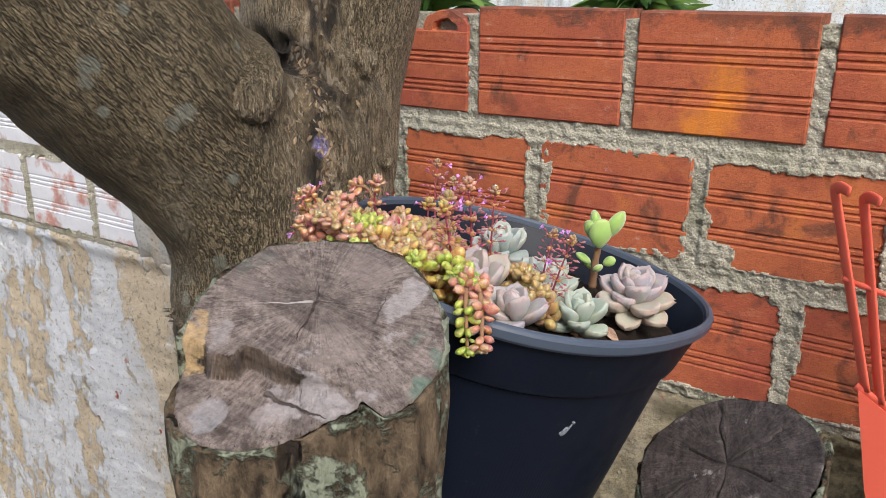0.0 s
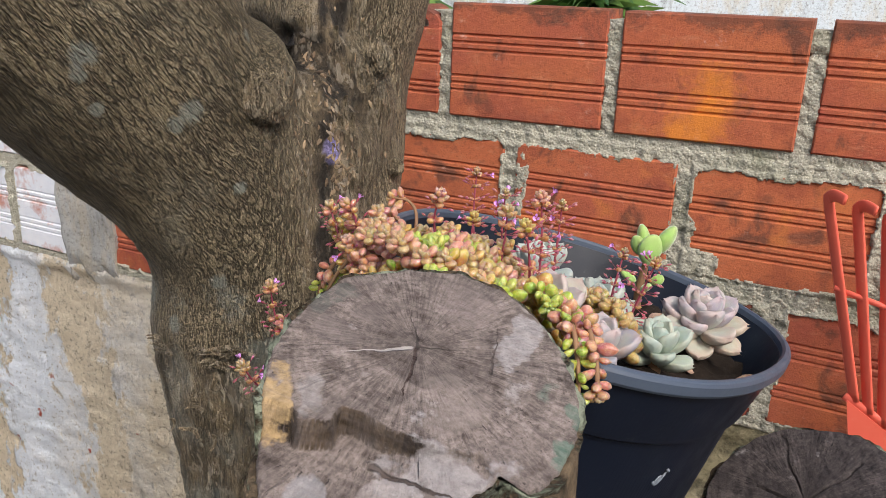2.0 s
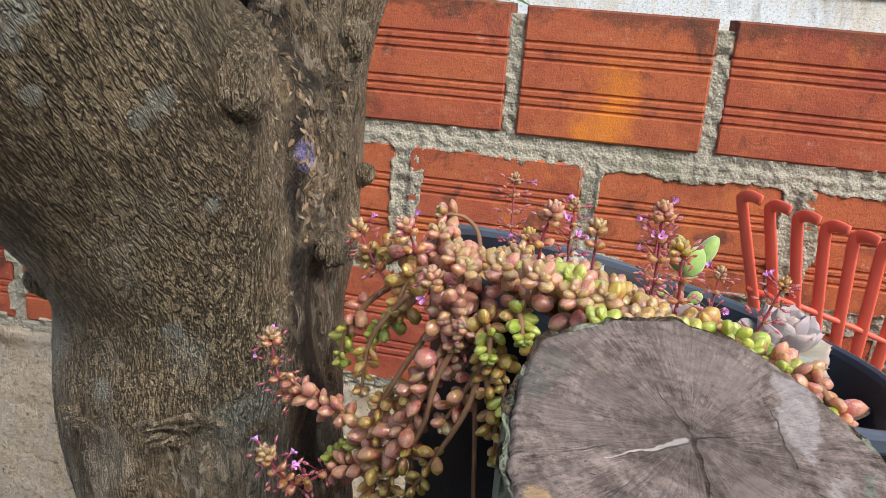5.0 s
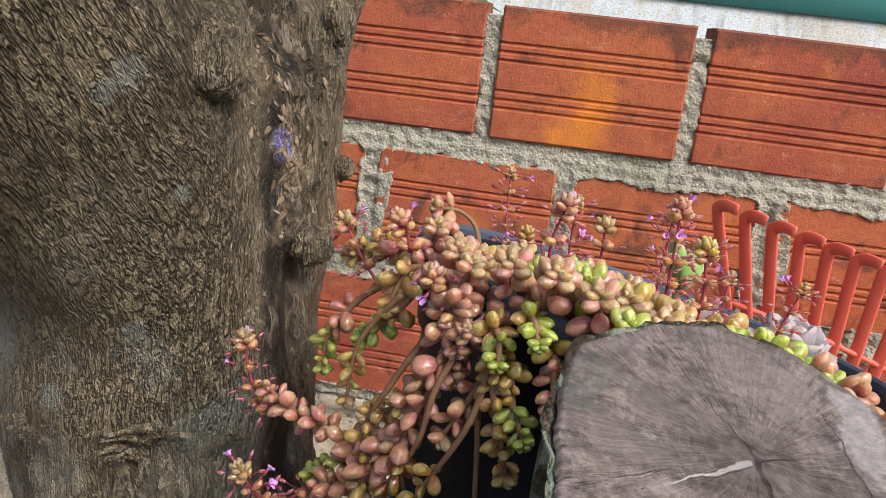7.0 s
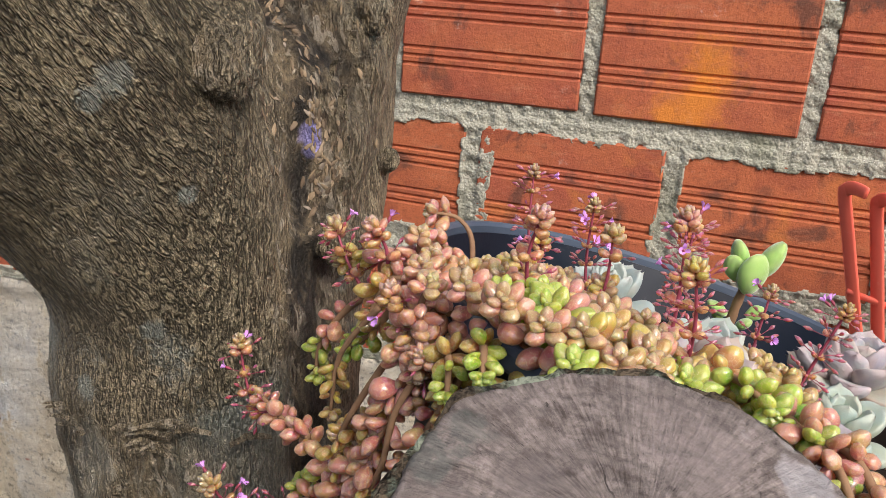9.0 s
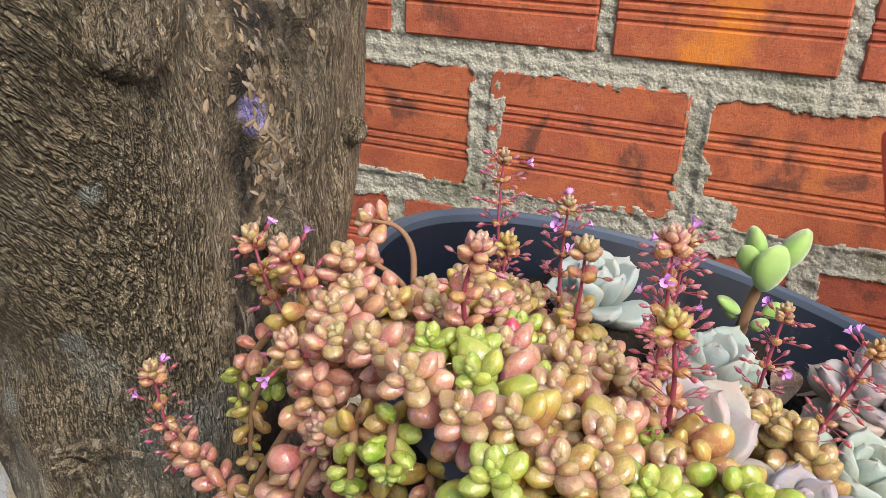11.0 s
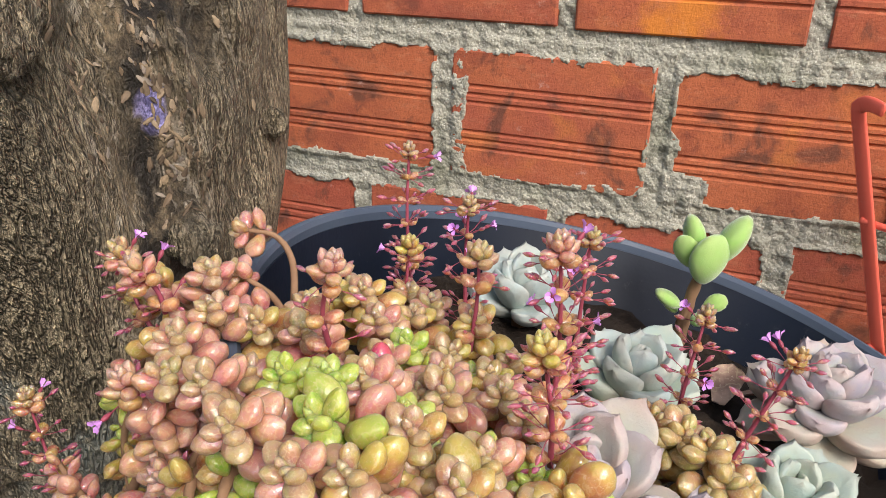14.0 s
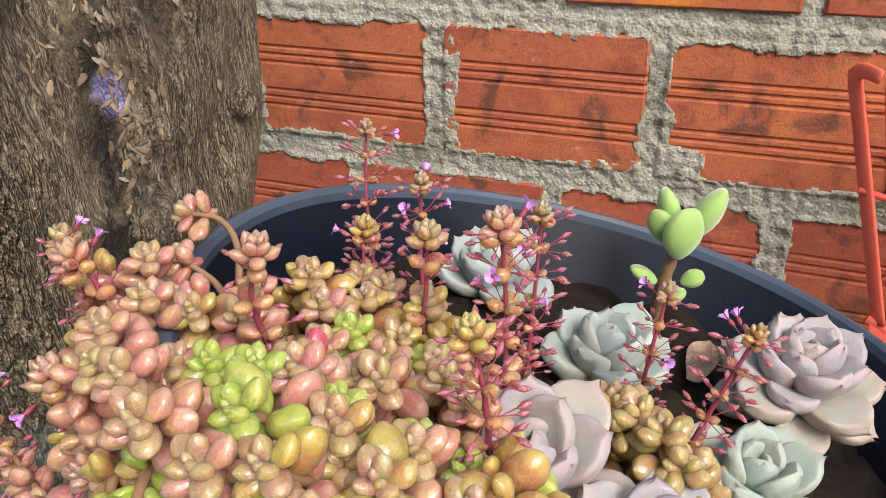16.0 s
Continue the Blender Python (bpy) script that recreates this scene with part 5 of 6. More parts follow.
# golden tufts between the rosettes
for x, y, lift in ((-0.231, 0.588, 0.012), (-0.221, 0.584, 0.012), (-0.239, 0.592, 0.010), (-0.214, 0.578, 0.006)):
    tuft(x, y, lift, ("gold", "gold"), (random.uniform(-0.4, 0.4), random.uniform(-0.5, 0.2)), 0.0142, 0.026)
# shoots that hang over the front of the pot
for pts, kinds, size, bare in (
    (((-0.352, 0.522, 1.066), (-0.364, 0.512, 1.062), (-0.367, 0.508, 1.046), (-0.360, 0.505, 1.034)), ("peach",), 0.0104, 0.1),
    (((-0.355, 0.520, 1.068), (-0.363, 0.508, 1.062), (-0.360, 0.502, 1.047)), ("peach",), 0.0104, 0.1),
    (((-0.372, 0.548, 1.066), (-0.391, 0.548, 1.062), (-0.398, 0.545, 1.046)), ("peach", "amber"), 0.0109, 0.2),
    (((-0.385, 0.560, 1.062), (-0.408, 0.568, 1.066), (-0.424, 0.572, 1.058)), ("peach", "amber"), 0.0109, 0.1),
    (((-0.395, 0.556, 1.055), (-0.415, 0.560, 1.040), (-0.430, 0.561, 1.018), (-0.432, 0.560, 1.000)), ("amber", "peach", "lime"), 0.0091, 0.45),
    (((-0.385, 0.545, 1.055), (-0.398, 0.548, 1.036), (-0.412, 0.552, 1.022)), ("amber", "lime"), 0.0091, 0.35),
    (((-0.350, 0.520, 1.050), (-0.365, 0.506, 1.040), (-0.380, 0.511, 1.014), (-0.397, 0.518, 1.000)), ("peach", "peach", "amber"), 0.0109, 0.35),
):
    shoot(pts, kinds, size, bare)
for pts, kinds, size, bare in (
    (((-0.355, 0.512, 1.040), (-0.372, 0.505, 1.018), (-0.380, 0.508, 0.992), (-0.377, 0.508, 0.972)), ("peach",), 0.0113, 0.35),
    (((-0.345, 0.508, 1.045), (-0.352, 0.500, 1.026), (-0.361, 0.498, 1.008)), ("peach",), 0.0113, 0.4),
    (((-0.378, 0.510, 1.000), (-0.392, 0.516, 0.985), (-0.410, 0.525, 0.980), (-0.424, 0.532, 0.985)), ("peach",), 0.0113, 0.0),
    (((-0.385, 0.512, 0.990), (-0.395, 0.514, 0.970), (-0.398, 0.514, 0.950)), ("peach", "amber"), 0.0117, 0.0),
    (((-0.395, 0.518, 0.985), (-0.412, 0.527, 0.968), (-0.426, 0.533, 0.955)), ("peach", "lime"), 0.0104, 0.0),
    (((-0.420, 0.530, 0.985), (-0.434, 0.540, 0.980), (-0.447, 0.545, 0.984), (-0.458, 0.550, 0.988)), ("peach",), 0.0095, 0.0),
    (((-0.350, 0.505, 1.055), (-0.344, 0.492, 1.060), (-0.342, 0.486, 1.050)), ("amber", "lime"), 0.0085, 0.2),
):
    shoot(pts, kinds, size, bare, 0.72, len(pts) < 4, 0.0019)
for pts, kinds, size, bare in (
    (((-0.335, 0.505, 1.062), (-0.331, 0.490, 1.068), (-0.328, 0.481, 1.063)), ("amber", "lime"), 0.0085, 0.2),
    (((-0.338, 0.498, 1.045), (-0.334, 0.490, 1.030), (-0.328, 0.483, 1.020)), ("amber", "lime"), 0.0085, 0.0),
    (((-0.342, 0.500, 1.050), (-0.343, 0.494, 1.036), (-0.337, 0.490, 1.015), (-0.333, 0.488, 1.000)), ("amber",), 0.0098, 0.0),
    (((-0.322, 0.508, 1.060), (-0.320, 0.490, 1.050), (-0.319, 0.484, 1.036)), ("amber", "peach"), 0.0100, 0.1),
    (((-0.262, 0.530, 1.055), (-0.247, 0.508, 1.068), (-0.236, 0.492, 1.068)), ("amber", "lime"), 0.0112, 0.1),
    (((-0.252, 0.530, 1.050), (-0.236, 0.504, 1.063), (-0.222, 0.486, 1.064)), ("amber", "lime"), 0.0112, 0.1),
    (((-0.245, 0.530, 1.045), (-0.224, 0.490, 1.064), (-0.212, 0.468, 1.056), (-0.207, 0.462, 1.034)), ("amber", "peach", "lime"), 0.0112, 0.1),
    (((-0.236, 0.525, 1.042), (-0.214, 0.488, 1.062), (-0.202, 0.470, 1.052), (-0.198, 0.463, 1.038)), ("amber", "peach", "peach"), 0.0112, 0.2),
):
    shoot(pts, kinds, size, bare)
# old woody stalks that hang beside the pot
for pts in (
    ((-0.352, 0.508, 1.058), (-0.366, 0.500, 1.030), (-0.372, 0.500, 1.000), (-0.385, 0.506, 0.972), (-0.392, 0.510, 0.945)),
    ((-0.372, 0.512, 1.050), (-0.388, 0.510, 1.020), (-0.398, 0.514, 0.995), (-0.396, 0.512, 0.965)),
    ((-0.344, 0.498, 1.055), (-0.350, 0.492, 1.020), (-0.366, 0.494, 0.985), (-0.380, 0.500, 0.955)),
    ((-0.392, 0.540, 1.052), (-0.410, 0.540, 1.025), (-0.414, 0.540, 0.995)),
):
    shoot(pts, ("peach", "amber"), 0.0085, 0.62, 0.6, True, 0.0017)
# bare looping stalks at the back edge, and one that hangs down the pot
for pts in (
    ((-0.360, 0.572, 1.060), (-0.365, 0.583, 1.076), (-0.374, 0.588, 1.083), (-0.385, 0.587, 1.084)),
    ((-0.352, 0.560, 1.064), (-0.364, 0.567, 1.072), (-0.378, 0.570, 1.076)),
    ((-0.336, 0.560, 1.062), (-0.352, 0.560, 1.068), (-0.366, 0.556, 1.070)),
    ((-0.348, 0.500, 1.020), (-0.345, 0.494, 0.995), (-0.342, 0.492, 0.95), (-0.340, 0.492, 0.90)),
):
    shoot(pts, ("peach",), 0.0105, 0.86, thick=0.0015, tip=pts[-1][2] > 1)

# ---- flower spikes ----
bud = blank("flower_bud")
v1, f1 = tube([(0, 0, 0), (0.04, 0, 0.4), (0, 0, 0.8)], [0.015, 0.014, 0.022], 5)
out = []
for i in range(6):
    t = i / 5
    r = 0.092 * math.sin(math.pi * min(0.97, max(0.06, t))) ** 0.8
    out.append([(r * math.cos(1.2566 * k), r * math.sin(1.2566 * k), 0.76 + 0.42 * t) for k in range(5)])
v2, f2 = loft(out)
bud.from_pydata([tuple(p) for p in v1 + v2], [], f1 + [tuple(i + len(v1) for i in q) for q in f2])
bud.materials.append(WINE)
bud.materials.append(BUD)
bud.polygons.foreach_set("material_index", [0] * len(f1) + [1] * len(f2))
bud.polygons.foreach_set("use_smooth", [True] * len(bud.polygons))
flower = blank("open_flower")
v3, f3 = list(v1) + list(v2), list(f1) + [tuple(i + len(v1) for i in q) for q in f2]
n_green = len(f3)
for k in range(5):
    a = 2 * math.pi * k / 5
    big = 0.28 if k in (0, 1) else 0.13
    c, sn = math.cos(a), math.sin(a)
    b = len(v3)
    for w, t, z in ((0, 0, 1.1), (-0.10, 0.5, 1.34), (0, 0.5, 1.30), (0.10, 0.5, 1.34), (-0.07, 1.0, 1.38), (0, 1.05, 1.34), (0.07, 1.0, 1.38)):
        rr = 0.04 + big * t
        v3.append((rr * c - w * sn, rr * sn + w * c, z))
    f3 += [(b, b + 1, b + 2), (b, b + 2, b + 3), (b + 1, b + 4, b + 5, b + 2), (b + 2, b + 5, b + 6, b + 3)]
flower.from_pydata([tuple(p) for p in v3], [], f3)
flower.materials.append(WINE)
flower.materials.append(LILAC)
flower.polygons.foreach_set("material_index", [0] * len(f1) + [0] * len(f2) + [1] * (len(f3) - n_green))
flower.polygons.foreach_set("use_smooth", [True] * len(flower.polygons))


def stalk_of(mesh, name, parent, p, way, length):
    ob = new(name, mesh)
    ob.parent = parent
    ob.matrix_parent_inverse = parent.matrix_world.inverted()
    ob.matrix_basis = Matrix.Translation(p) @ Vector(way).to_track_quat("Z", "Y").to_matrix().to_4x4() @ pose(0, 0, 0, 0, 0, random.uniform(0, 360)) @ Matrix.Scale(length, 4)
    return ob


def flower_spike(points, whorls, buds=10, blooms=0.05, bead="olive", crown="straw", size=0.0050, label="upright flower spike with magenta buds and tiny lilac flowers"):
    line = smoothed(points, 6)
    size *= 0.86
    thing = at_base("flower_spike", line[0], label, "flower spike", "flower spikes of the jelly-bean plant")
    under(part("stem", mesh_from("stem", *tube(line, [0.0010 - 0.0005 * i / len(line) for i in range(len(line))], 6), WINE), None), thing)
    turn = random.uniform(0, 6)
    for i in range(whorls):
        t = (i + 0.4) / whorls * (len(line) - 1)
        k = min(len(line) - 2, int(t))
        p = line[k].lerp(line[k + 1], t - k)
        d = (line[k + 1] - line[k]).normalized()
        u = d.orthogonal().normalized()
        w = d.cross(u)
        for j in range(3 if i % 2 else 2):
            a = turn + j * 6.283 / (3 if i % 2 else 2)
            o = u * math.cos(a) + w * math.sin(a)
            leaf_at(bead, thing, p, o + d * random.uniform(0.2, 0.6), size * random.uniform(0.85, 1.2), 1.05)
        for j in range(buds):
            a = turn + 0.6 + j * 6.283 / buds + random.uniform(-0.3, 0.3)
            o = u * math.cos(a) + w * math.sin(a)
            high = i / whorls
            if random.random() < blooms and high > 0.35:
                stalk_of(flower, "open_flower", thing, p, o + d * random.uniform(0.1, 0.6), random.uniform(0.0085, 0.0100))
            else:
                stalk_of(bud, "flower_bud", thing, p, o + d * random.uniform(-0.15, 0.7), random.uniform(0.0075, 0.0115))
        turn += 1.2
    p, d = line[-1], (line[-1] - line[-2]).normalized()
    u = d.orthogonal().normalized()
    w = d.cross(u)
    for ring, (n, lean, big) in enumerate(((4, 0.35, 1.0), (4, 1.3, 0.9), (3, 3.0, 0.7))):
        for j in range(n):
            a = 6.283 * j / n + ring * 0.7
            o = u * math.cos(a) + w * math.sin(a)
            leaf_at(crown, thing, p + d * (0.0015 * ring - 0.002), o + d * lean, size * big * 1.1, 0.9, shape=1)
    return thing


def spike_to(tip, foot, whorls, **more):
    tip, foot = Vector(tip), Vector(foot)
    mid = foot.lerp(tip, 0.5) + Vector((random.uniform(-0.002, 0.002), random.uniform(-0.002, 0.002), 0))
    return flower_spike([foot, mid, tip], whorls, **more)


spike_to((-0.356, 0.667, 1.092), (-0.350, 0.655, 1.032), 7)
spike_to((-0.316, 0.627, 1.089), (-0.314, 0.622, 1.038), 6, blooms=0.10)
spike_to((-0.268, 0.609, 1.092), (-0.270, 0.606, 1.030), 7, blooms=0.10)
spike_to((-0.271, 0.572, 1.104), (-0.270, 0.576, 1.040), 6, blooms=0.09, crown="peach", size=0.0075)
spike_to((-0.228, 0.633, 1.058), (-0.233, 0.622, 1.005), 6, crown="straw")
spike_to((-0.200, 0.601, 1.066), (-0.216, 0.600, 1.012), 6, blooms=0.10, crown="olive")
spike_to((-0.430, 0.573, 1.074), (-0.405, 0.560, 1.045), 4, crown="straw", blooms=0.09, size=0.0075)
spike_to((-0.324, 0.534, 1.106), (-0.328, 0.540, 1.074), 3, crown="peach", size=0.0075, buds=4, blooms=0.10)
spike_to((-0.265, 0.529, 1.097), (-0.262, 0.535, 1.058), 4, crown="amber", size=0.0072)
spike_to((-0.302, 0.596, 1.084), (-0.303, 0.592, 1.050), 2, crown="straw", size=0.0085, buds=1)
spike_to((-0.341, 0.630, 1.066), (-0.340, 0.625, 1.035), 3, crown="amber", size=0.007)
spike_to((-0.374, 0.508, 1.074), (-0.368, 0.516, 1.058), 2, crown="peach", size=0.008, buds=5, blooms=0.1)
spike_to((-0.356, 0.497, 1.056), (-0.358, 0.505, 1.046), 2, crown="peach", size=0.008, buds=6, blooms=0.0)
spike_to((-0.398, 0.545, 1.086), (-0.392, 0.548, 1.070), 2, crown="peach", size=0.008, buds=5, blooms=0.1)
spike_to((-0.362, 0.508, 1.030), (-0.364, 0.514, 1.038), 2, crown="peach", size=0.008, buds=6, blooms=0.0)
flower_spike([(-0.447, 0.545, 0.984), (-0.460, 0.550, 0.978), (-0.468, 0.554, 0.990), (-0.473, 0.556, 1.010)], 6, buds=6, blooms=0.05, size=0.0068)
flower_spike([(-0.424, 0.520, 0.955), (-0.436, 0.510, 0.950), (-0.442, 0.498, 0.962), (-0.447, 0.490, 0.978)], 6, buds=6, blooms=0.09, size=0.0068)
shoot([(-0.395, 0.520, 0.965), (-0.410, 0.524, 0.958), (-0.424, 0.520, 0.955)], ("peach",), 0.0105, 0.0, tip=False)
lone = tagged(at_base("fallen_leaf", canopy(-0.318, 0.543, 0.020), "", ""), "single crimson leaf lying on the shoots", "leaf")
leaf_at("crimson", lone, canopy(-0.316, 0.540, 0.018), (0.25, 0.1, 1), 0.0125, 1.0)

# ---- rosettes ----
def rosette_leaf(name, material, wide=0.36, thick=0.23, point=0.085):
    """A cupped, spoon-shaped leaf of length 1 along x, its upper side to z."""
    nu, nv = 14, 12
    verts, faces = [], []
    for side in (1, -1):
        for i in range(nu + 1):
            t = i / nu
            w = wide * (0.40 + 0.60 * math.sin(math.pi * 0.5 * min(1.0, t / 0.68)) ** 1.2) * (1 - max(0.0, (t - 0.62) / 0.38) ** 2.2) ** 0.56 if t < 1 else 0.0
            for j in range(nv + 1):
                v = -math.cos(math.pi * j / nv)
                cup = 0.30 * (v * w / wide) ** 2 * wide + 0.10 * t * t
                edge = max(0.0, 1 - v * v) ** 0.32 * max(0.0, math.sin(math.pi * (0.18 + 0.81 * t))) ** 0.45
                tip = point * max(0.0, (t - 0.86) / 0.14) ** 2 * (1 - abs(v))
                verts.append((t + tip, v * w, cup + side * thick * edge * (0.55 if side > 0 else 1.0) - 0.02))
    m = (nu + 1) * (nv + 1)
    for i in range(nu):
        for j in range(nv):
            a = i * (nv + 1) + j
            faces.append((a, a + nv + 1, a + nv + 2, a + 1))
            faces.append((m + a, m + a + 1, m + a + nv + 2, m + a + nv + 1))
    bm = bmesh.new()
    made = [bm.verts.new(p) for p in verts]
    for q in faces:
        bm.faces.new([made[i] for i in q])
    bmesh.ops.remove_doubles(bm, verts=bm.verts, dist=0.002)
    bmesh.ops.recalc_face_normals(bm, faces=bm.faces)
    me = blank(name)
    bm.to_mesh(me)
    bm.free()
    me.polygons.foreach_set("use_smooth", [True] * len(me.polygons))
    me.materials.append(material)
    return me


def powdery(name, tints, edge, old):
    """A waxy grey rosette leaf with a thin rosy edge; some leaves turn cream."""
    s = Shade(name, 0.62, 0.3)
    col = s.ramp(s.random(), *[(0.1 + 0.8 * i / (len(tints) - 1), c) for i, c in enumerate(tints)])
    x, y, z = s.split()
    col = s.mix(s.math("MULTIPLY", s.ramp(s.noise(2.4, 4, 0.6), (0.45, 0.0), (0.66, 1.0)), 0.7), col, old)
    col = s.mix(s.math("MULTIPLY", s.ramp(s.noise(1.6, 3, 0.5, vec=s.stretch(1, 1, 1, (30, 60, 10))), (0.48, 0.0), (0.66, 1.0)), 0.5), col, (0.40, 0.50, 0.45))
    rim = s.ramp(s.math("ABSOLUTE", y), (0.24, 0.0), (0.36, 1.0))
    far = s.ramp(x, (0.86, 0.0), (1.04, 1.0))
    col = s.mix(s.math("MULTIPLY", s.math("MAXIMUM", rim, far), 0.55), col, edge)
    col = s.mix(s.math("MULTIPLY", s.ramp(s.noise(26, 4, 0.6), (0.66, 0.0), (0.72, 1.0)), 0.4), col, (0.30, 0.22, 0.22))
    s.colour(col).soft_inside(0.25, (0.6, 0.45, 0.4), 0.004)
    return s.bump(s.noise(9, 6, 0.65), 0.4, 0.0020).mat


LILAC_WAX = powdery("lilac_wax", [(0.384, 0.348, 0.396), (0.424, 0.378, 0.404), (0.456, 0.401, 0.364), (0.360, 0.348, 0.404)], (0.512, 0.378, 0.348), (0.480, 0.424, 0.356))
MINT_WAX = powdery("mint_wax", [(0.333, 0.408, 0.363), (0.363, 0.439, 0.408), (0.416, 0.462, 0.386)], (0.469, 0.469, 0.378), (0.439, 0.484, 0.363))
BLUE_WAX = powdery("blue_wax", [(0.348, 0.416, 0.416), (0.393, 0.454, 0.439), (0.424, 0.462, 0.416)], (0.469, 0.454, 0.393), (0.439, 0.462, 0.401))
CREAM_WAX = powdery("cream_wax", [(0.454, 0.378, 0.295), (0.462, 0.408, 0.326), (0.431, 0.386, 0.348)], (0.484, 0.333, 0.273), (0.454, 0.416, 0.318))


def rosette(centre, radius, leaves, material, label, outer=None, tilt=(0.0, 0.0), wide=0.34, inner_up=86, outer_up=10, start=0.0):
    thing = at_base("rosette_succulent", centre, label, "succulent", "rosette succulents in the pot")
    turn = Matrix.Translation(centre) @ pose(0, 0, 0, tilt[0], tilt[1], 0)
    mesh, old = rosette_leaf("leaf", material, wide), rosette_leaf("leaf", outer or material, wide * 0.96)
    under(part("stem", mesh_from("stem", *tube([turn @ Vector((0, 0, -0.03)), turn @ Vector((0, 0, 0.004))], [0.005, 0.006], 10), STALK), None), thing)
    for i in range(leaves):
        f = i / (leaves - 1)
        up = inner_up + (outer_up - inner_up) * f ** 1.15 + random.uniform(-9, 9)
        length = radius * (0.42 + 0.58 * f ** 0.55) * random.uniform(0.88, 1.10)
        az = math.degrees(start) + i * 137.5 + random.uniform(-6, 6)
        ob = new("leaf", old if (outer and f > 0.68) else mesh)
        ob.parent = thing
        ob.matrix_parent_inverse = thing.matrix_world.inverted()
        ob.matrix_basis = turn @ pose(0, 0, 0.021 * (1 - f) * radius / 0.04, 0, 0, az) @ pose(0.0025, 0, 0, random.uniform(-5, 5), -up, 0) @ Matrix.Scale(length, 4)
    return thing


rosette((-0.176, 0.682, 0.990), 0.0335, 27, LILAC_WAX, "large lilac-grey rosette succulent with cream outer leaves", CREAM_WAX, (10, 4), 0.37, 84, -12)
rosette((-0.194, 0.606, 0.997), 0.0275, 14, MINT_WAX, "pale mint-green rosette succulent", None, (10, 6), 0.36)
rosette((-0.252, 0.670, 0.989), 0.0325, 17, BLUE_WAX, "powdery blue-green rosette succulent", MINT_WAX, (12, 4), 0.37)
rosette((-0.312, 0.708, 1.000), 0.0320, 15, BLUE_WAX, "powdery pale blue rosette succulent among the flower spikes", None, (12, 4), 0.36)
rosette((-0.258, 0.562, 1.022), 0.0350, 15, LILAC_WAX, "lilac-grey rosette succulent with broad leaves", CREAM_WAX, (18, 6), 0.35)
rosette((-0.222, 0.552, 1.012), 0.0290, 13, LILAC_WAX, "small lilac rosette succulent beside the rim", None, (15, 8), 0.35)

# ---- the bear's-paw plant ----
def velvety(name):
    s = Shade(name, 0.75, 0.25)
    x, y, z = s.split()
    col = s.mix(s.noise(3, 4), (0.27, 0.47, 0.10), (0.42, 0.58, 0.20))
    col = s.mix(s.math("MULTIPLY", s.ramp(z, (0.72, 0.0), (1.0, 1.0)), 0.5), col, (0.42, 0.50, 0.20))
    s.colour(col).soft_inside(0.25, (0.4, 0.7, 0.2), 0.004)
    s.bsdf.inputs["Sheen Weight"].default_value, s.bsdf.inputs["Sheen Roughness"].default_value = 0.7, 0.4
    return s.bump(s.noise(60, 3), 0.35, 0.001).mat


VELVET = velvety("velvet_leaf")


def paw_mesh():
    """A thick egg-shaped leaf along z with a toothed upper edge."""
    nz, na = 16, 28
    rings = []
    for i in range(nz + 1):
        t = i / nz
        w = 0.37 * math.sin(math.pi * (0.04 + 0.93 * t) ** 1.15) ** 0.55 + 0.02
        d = 0.23 * math.sin(math.pi * (0.05 + 0.93 * t)) ** 0.55 + 0.015
        ring = []
        for k in range(na):
            a = 2 * math.pi * k / na
            edge = abs(math.cos(a)) ** 6
            tooth = 0.022 * math.sin(t * 34) * edge * max(0.0, (t - 0.55) / 0.45)
            ring.append(((w + tooth) * math.cos(a), d * math.sin(a), t))
        rings.append(ring)
    return mesh_from("leaf", *loft(rings), VELVET)


paw = paw_mesh()
bear = at_base("bear_paw_plant", (-0.238, 0.752, 0.985), "small fuzzy green bear's-paw succulent on a brown stem", "succulent")
under(part("stem", mesh_from("stem", *tube(smoothed([(-0.238, 0.752, 0.972), (-0.236, 0.750, 0.997), (-0.232, 0.747, 1.021)], 5), [0.0036 - 0.00012 * i + 0.0005 * (i % 2) for i in range(11)], 10), STALK), None), bear)
for p, way, turn, big in (
    ((-0.231, 0.743, 1.016), (0.10, -0.16, 1.0), 8, 0.0270), ((-0.235, 0.750, 1.026), (-0.30, 0.05, 1.0), 30, 0.0215), ((-0.226, 0.750, 1.025), (0.50, 0.16, 1.0), -20, 0.0265),
    ((-0.238, 0.746, 1.022), (-0.28, -0.20, 1.0), 40, 0.0175), ((-0.240, 0.747, 0.998), (-0.9, -0.3, 0.6), 0, 0.0150), ((-0.232, 0.744, 0.994), (0.5, -0.9, 0.5), 30, 0.013), ((-0.228, 0.750, 0.998), (1.0, 0.1, 0.6), 70, 0.012), ((-0.241, 0.754, 0.990), (-0.8, 0.4, 0.6), 20, 0.011),
):
    ob = new("leaf", paw)
    under(ob, bear)
    ob.matrix_basis = Matrix.Translation(p) @ Vector(way).to_track_quat("Z", "Y").to_matrix().to_4x4() @ pose(0, 0, 0, 0, 0, turn) @ Matrix.Scale(big, 4)

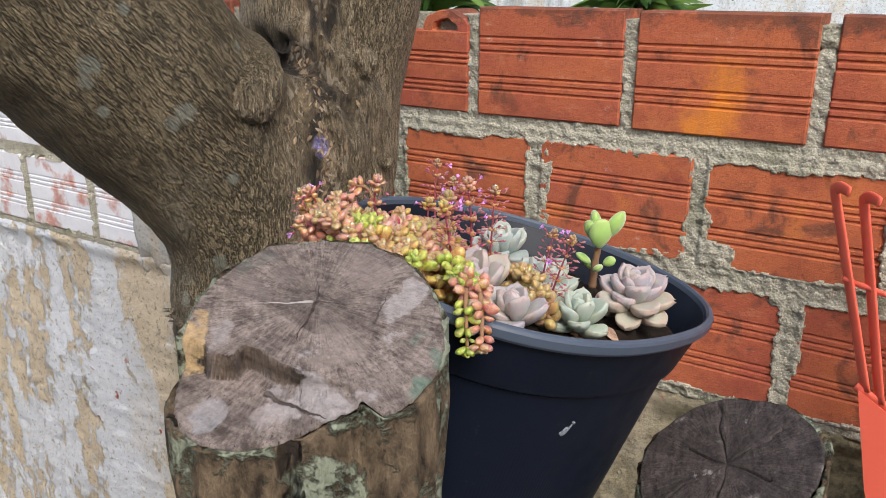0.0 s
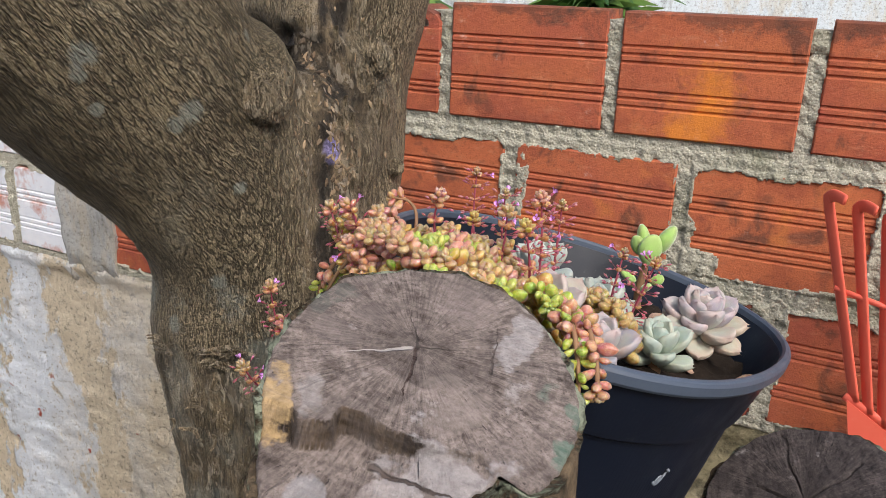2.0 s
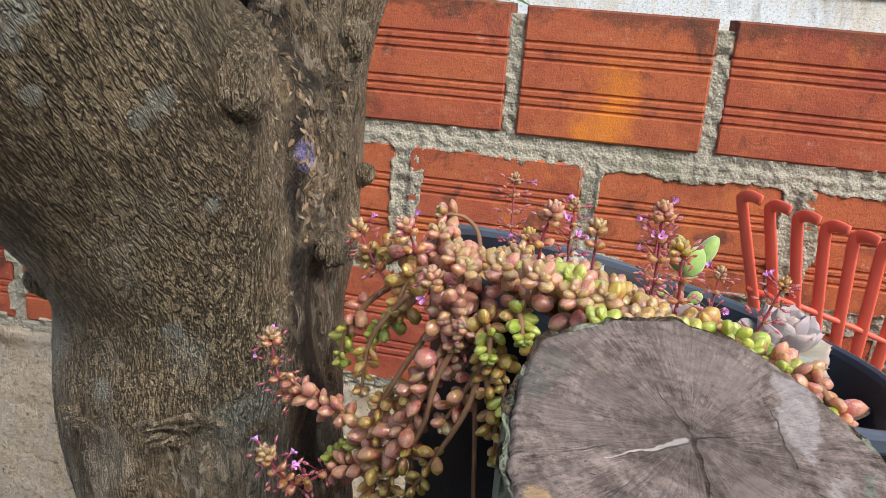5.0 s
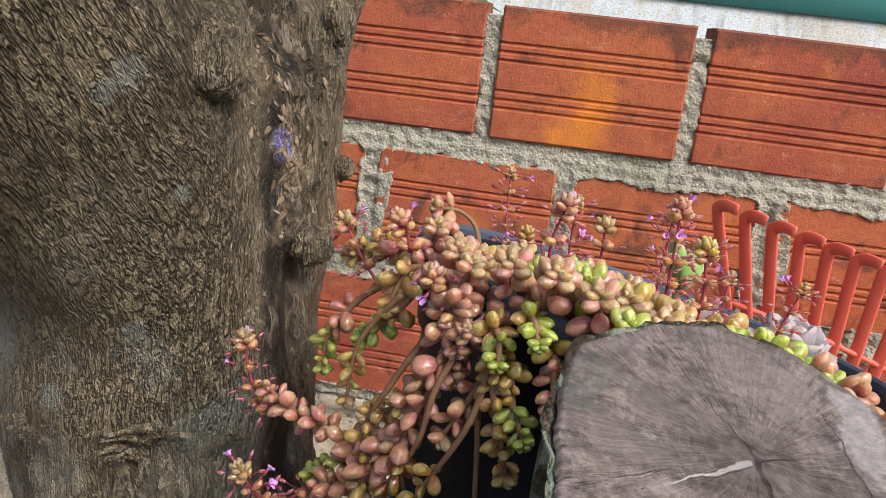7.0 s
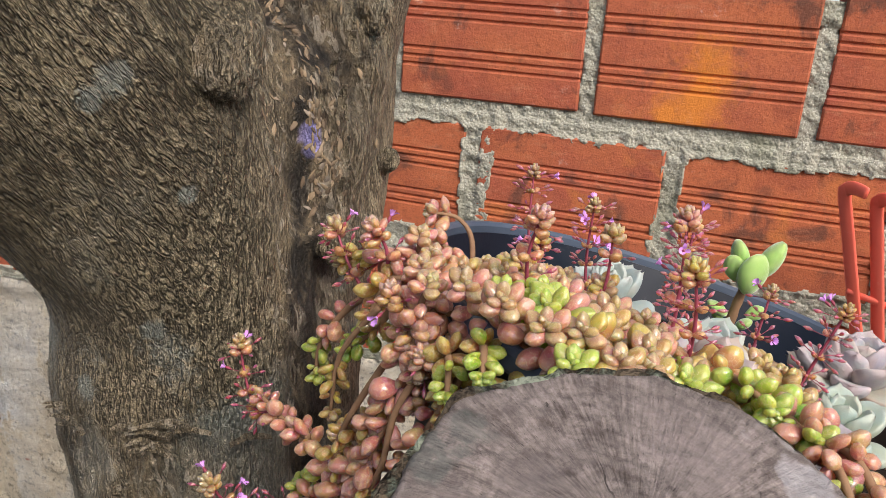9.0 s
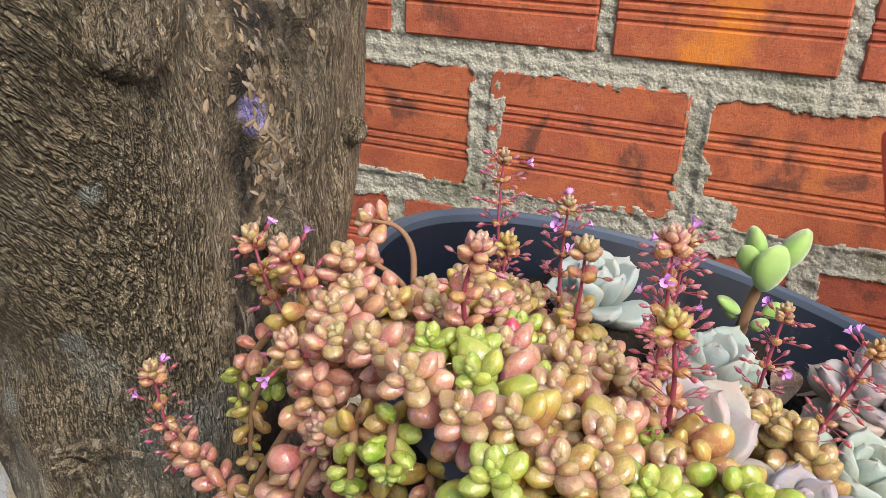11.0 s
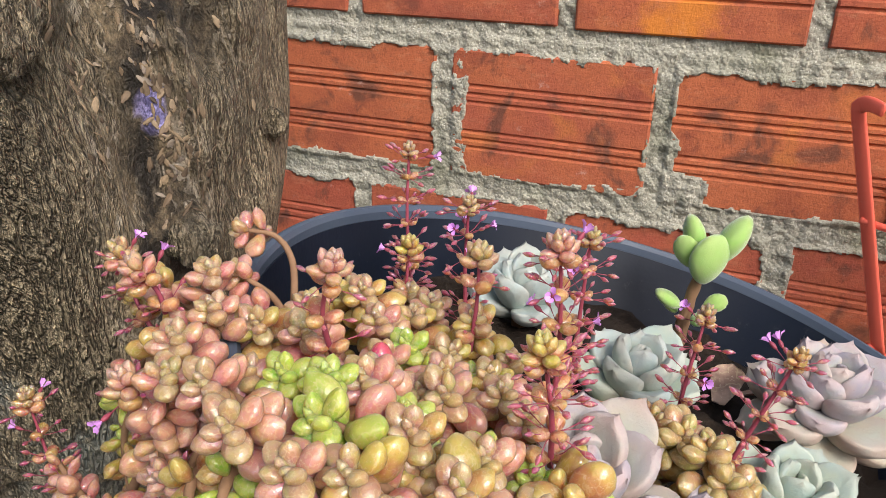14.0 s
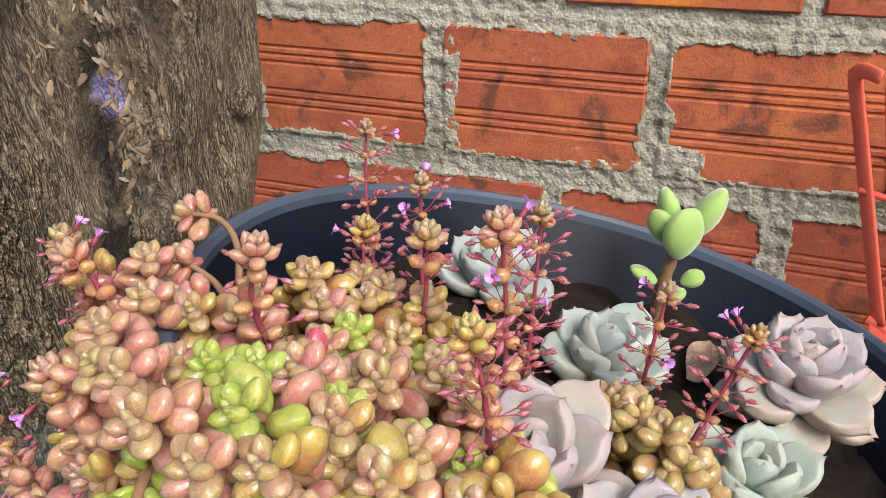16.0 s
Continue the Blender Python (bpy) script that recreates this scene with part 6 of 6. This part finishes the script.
# ---- litter on the soil ----
DRY = fleshy("dry_leaf", [(0.42, 0.24, 0.15), (0.30, 0.18, 0.12), (0.52, 0.34, 0.24)], (0.4, 0.22, 0.14), (0.2, 0.11, 0.08), 0.8, 0.0, 0.0, 0.0)
dry = rosette_leaf("dry_leaf", DRY, 0.30, 0.03, 0.15)
for x, y, turn, big in ((-0.158, 0.640, -30, 0.030), (-0.150, 0.632, 20, 0.024), (-0.215, 0.700, 80, 0.026), (-0.172, 0.636, 150, 0.018), (-0.205, 0.720, 10, 0.030), (-0.265, 0.640, 60, 0.020), (-0.226, 0.655, 200, 0.018)):
    ob = new("dry_leaf", dry)
    ob.matrix_world = Matrix.Translation(canopy(x, y, -0.026)) @ pose(0, 0, 0, random.uniform(-25, 25), random.uniform(-20, 10), turn) @ Matrix.Scale(big, 4)
    tagged(ob, "shrivelled brown leaf lying on the soil", "leaf", "dry leaves on the soil")

# ---- the bricks of the wall ----
shapes = {}
for z0, z1, start, pitch in COURSES:
    xs = course_joints(start, pitch)
    for x0, x1 in zip(xs, xs[1:]):
        white = x1 < -1.5
        kind = WHITE_BRICK if white else BURNT_BRICK if z0 > 1 and -0.5 < x0 < -0.4 else BRICK
        key = (z0, kind.name)
        if key not in shapes:
            shapes[key] = brick_mesh(pitch - JOINT, z1 - z0, kind)
        broken = z0 > 1 and -1.1 < x0 < -1.0
        b = new("brick", brick_mesh(pitch - JOINT, 0.150, BRICK) if broken else shapes[key])
        b.location = ((x0 + x1) / 2, FACE + random.uniform(-0.002, 0.002), z0)
        b.rotation_euler = (random.uniform(-0.008, 0.008), random.uniform(-0.008, 0.008), random.uniform(-0.008, 0.008))
        b.parent = wall
# the broken brick's rounded top with its oval hollow
rings = []
for k in range(33):
    a = 2 * math.pi * k / 32
    c, sn = math.cos(a), math.sin(a)
    lift = 1.158 + 0.006 * noise.noise((c * 2, sn * 2, 3.0))
    ring = []
    for r, y in ((1.0, 0.085), (1.0, 0.006), (0.93, 0.0), (0.54, -0.001), (0.48, 0.006), (0.44, 0.05), (0.02, 0.05)):
        wide, tall = 0.052 * r, (0.034 if sn > 0 else 0.024) * r
        ring.append((-0.812 + wide * c, FACE + y + 0.002, lift + tall * sn))
    rings.append(ring)
verts, faces = [p for ring in rings for p in ring], []
for i in range(32):
    for k in range(6):
        a = i * 7 + k
        faces.append((a, a + 7, a + 8, a + 1))
shell = part("brick_shell", mesh_from("brick_shell", verts, faces, BRICK, smooth=False), None)
shell.parent = wall
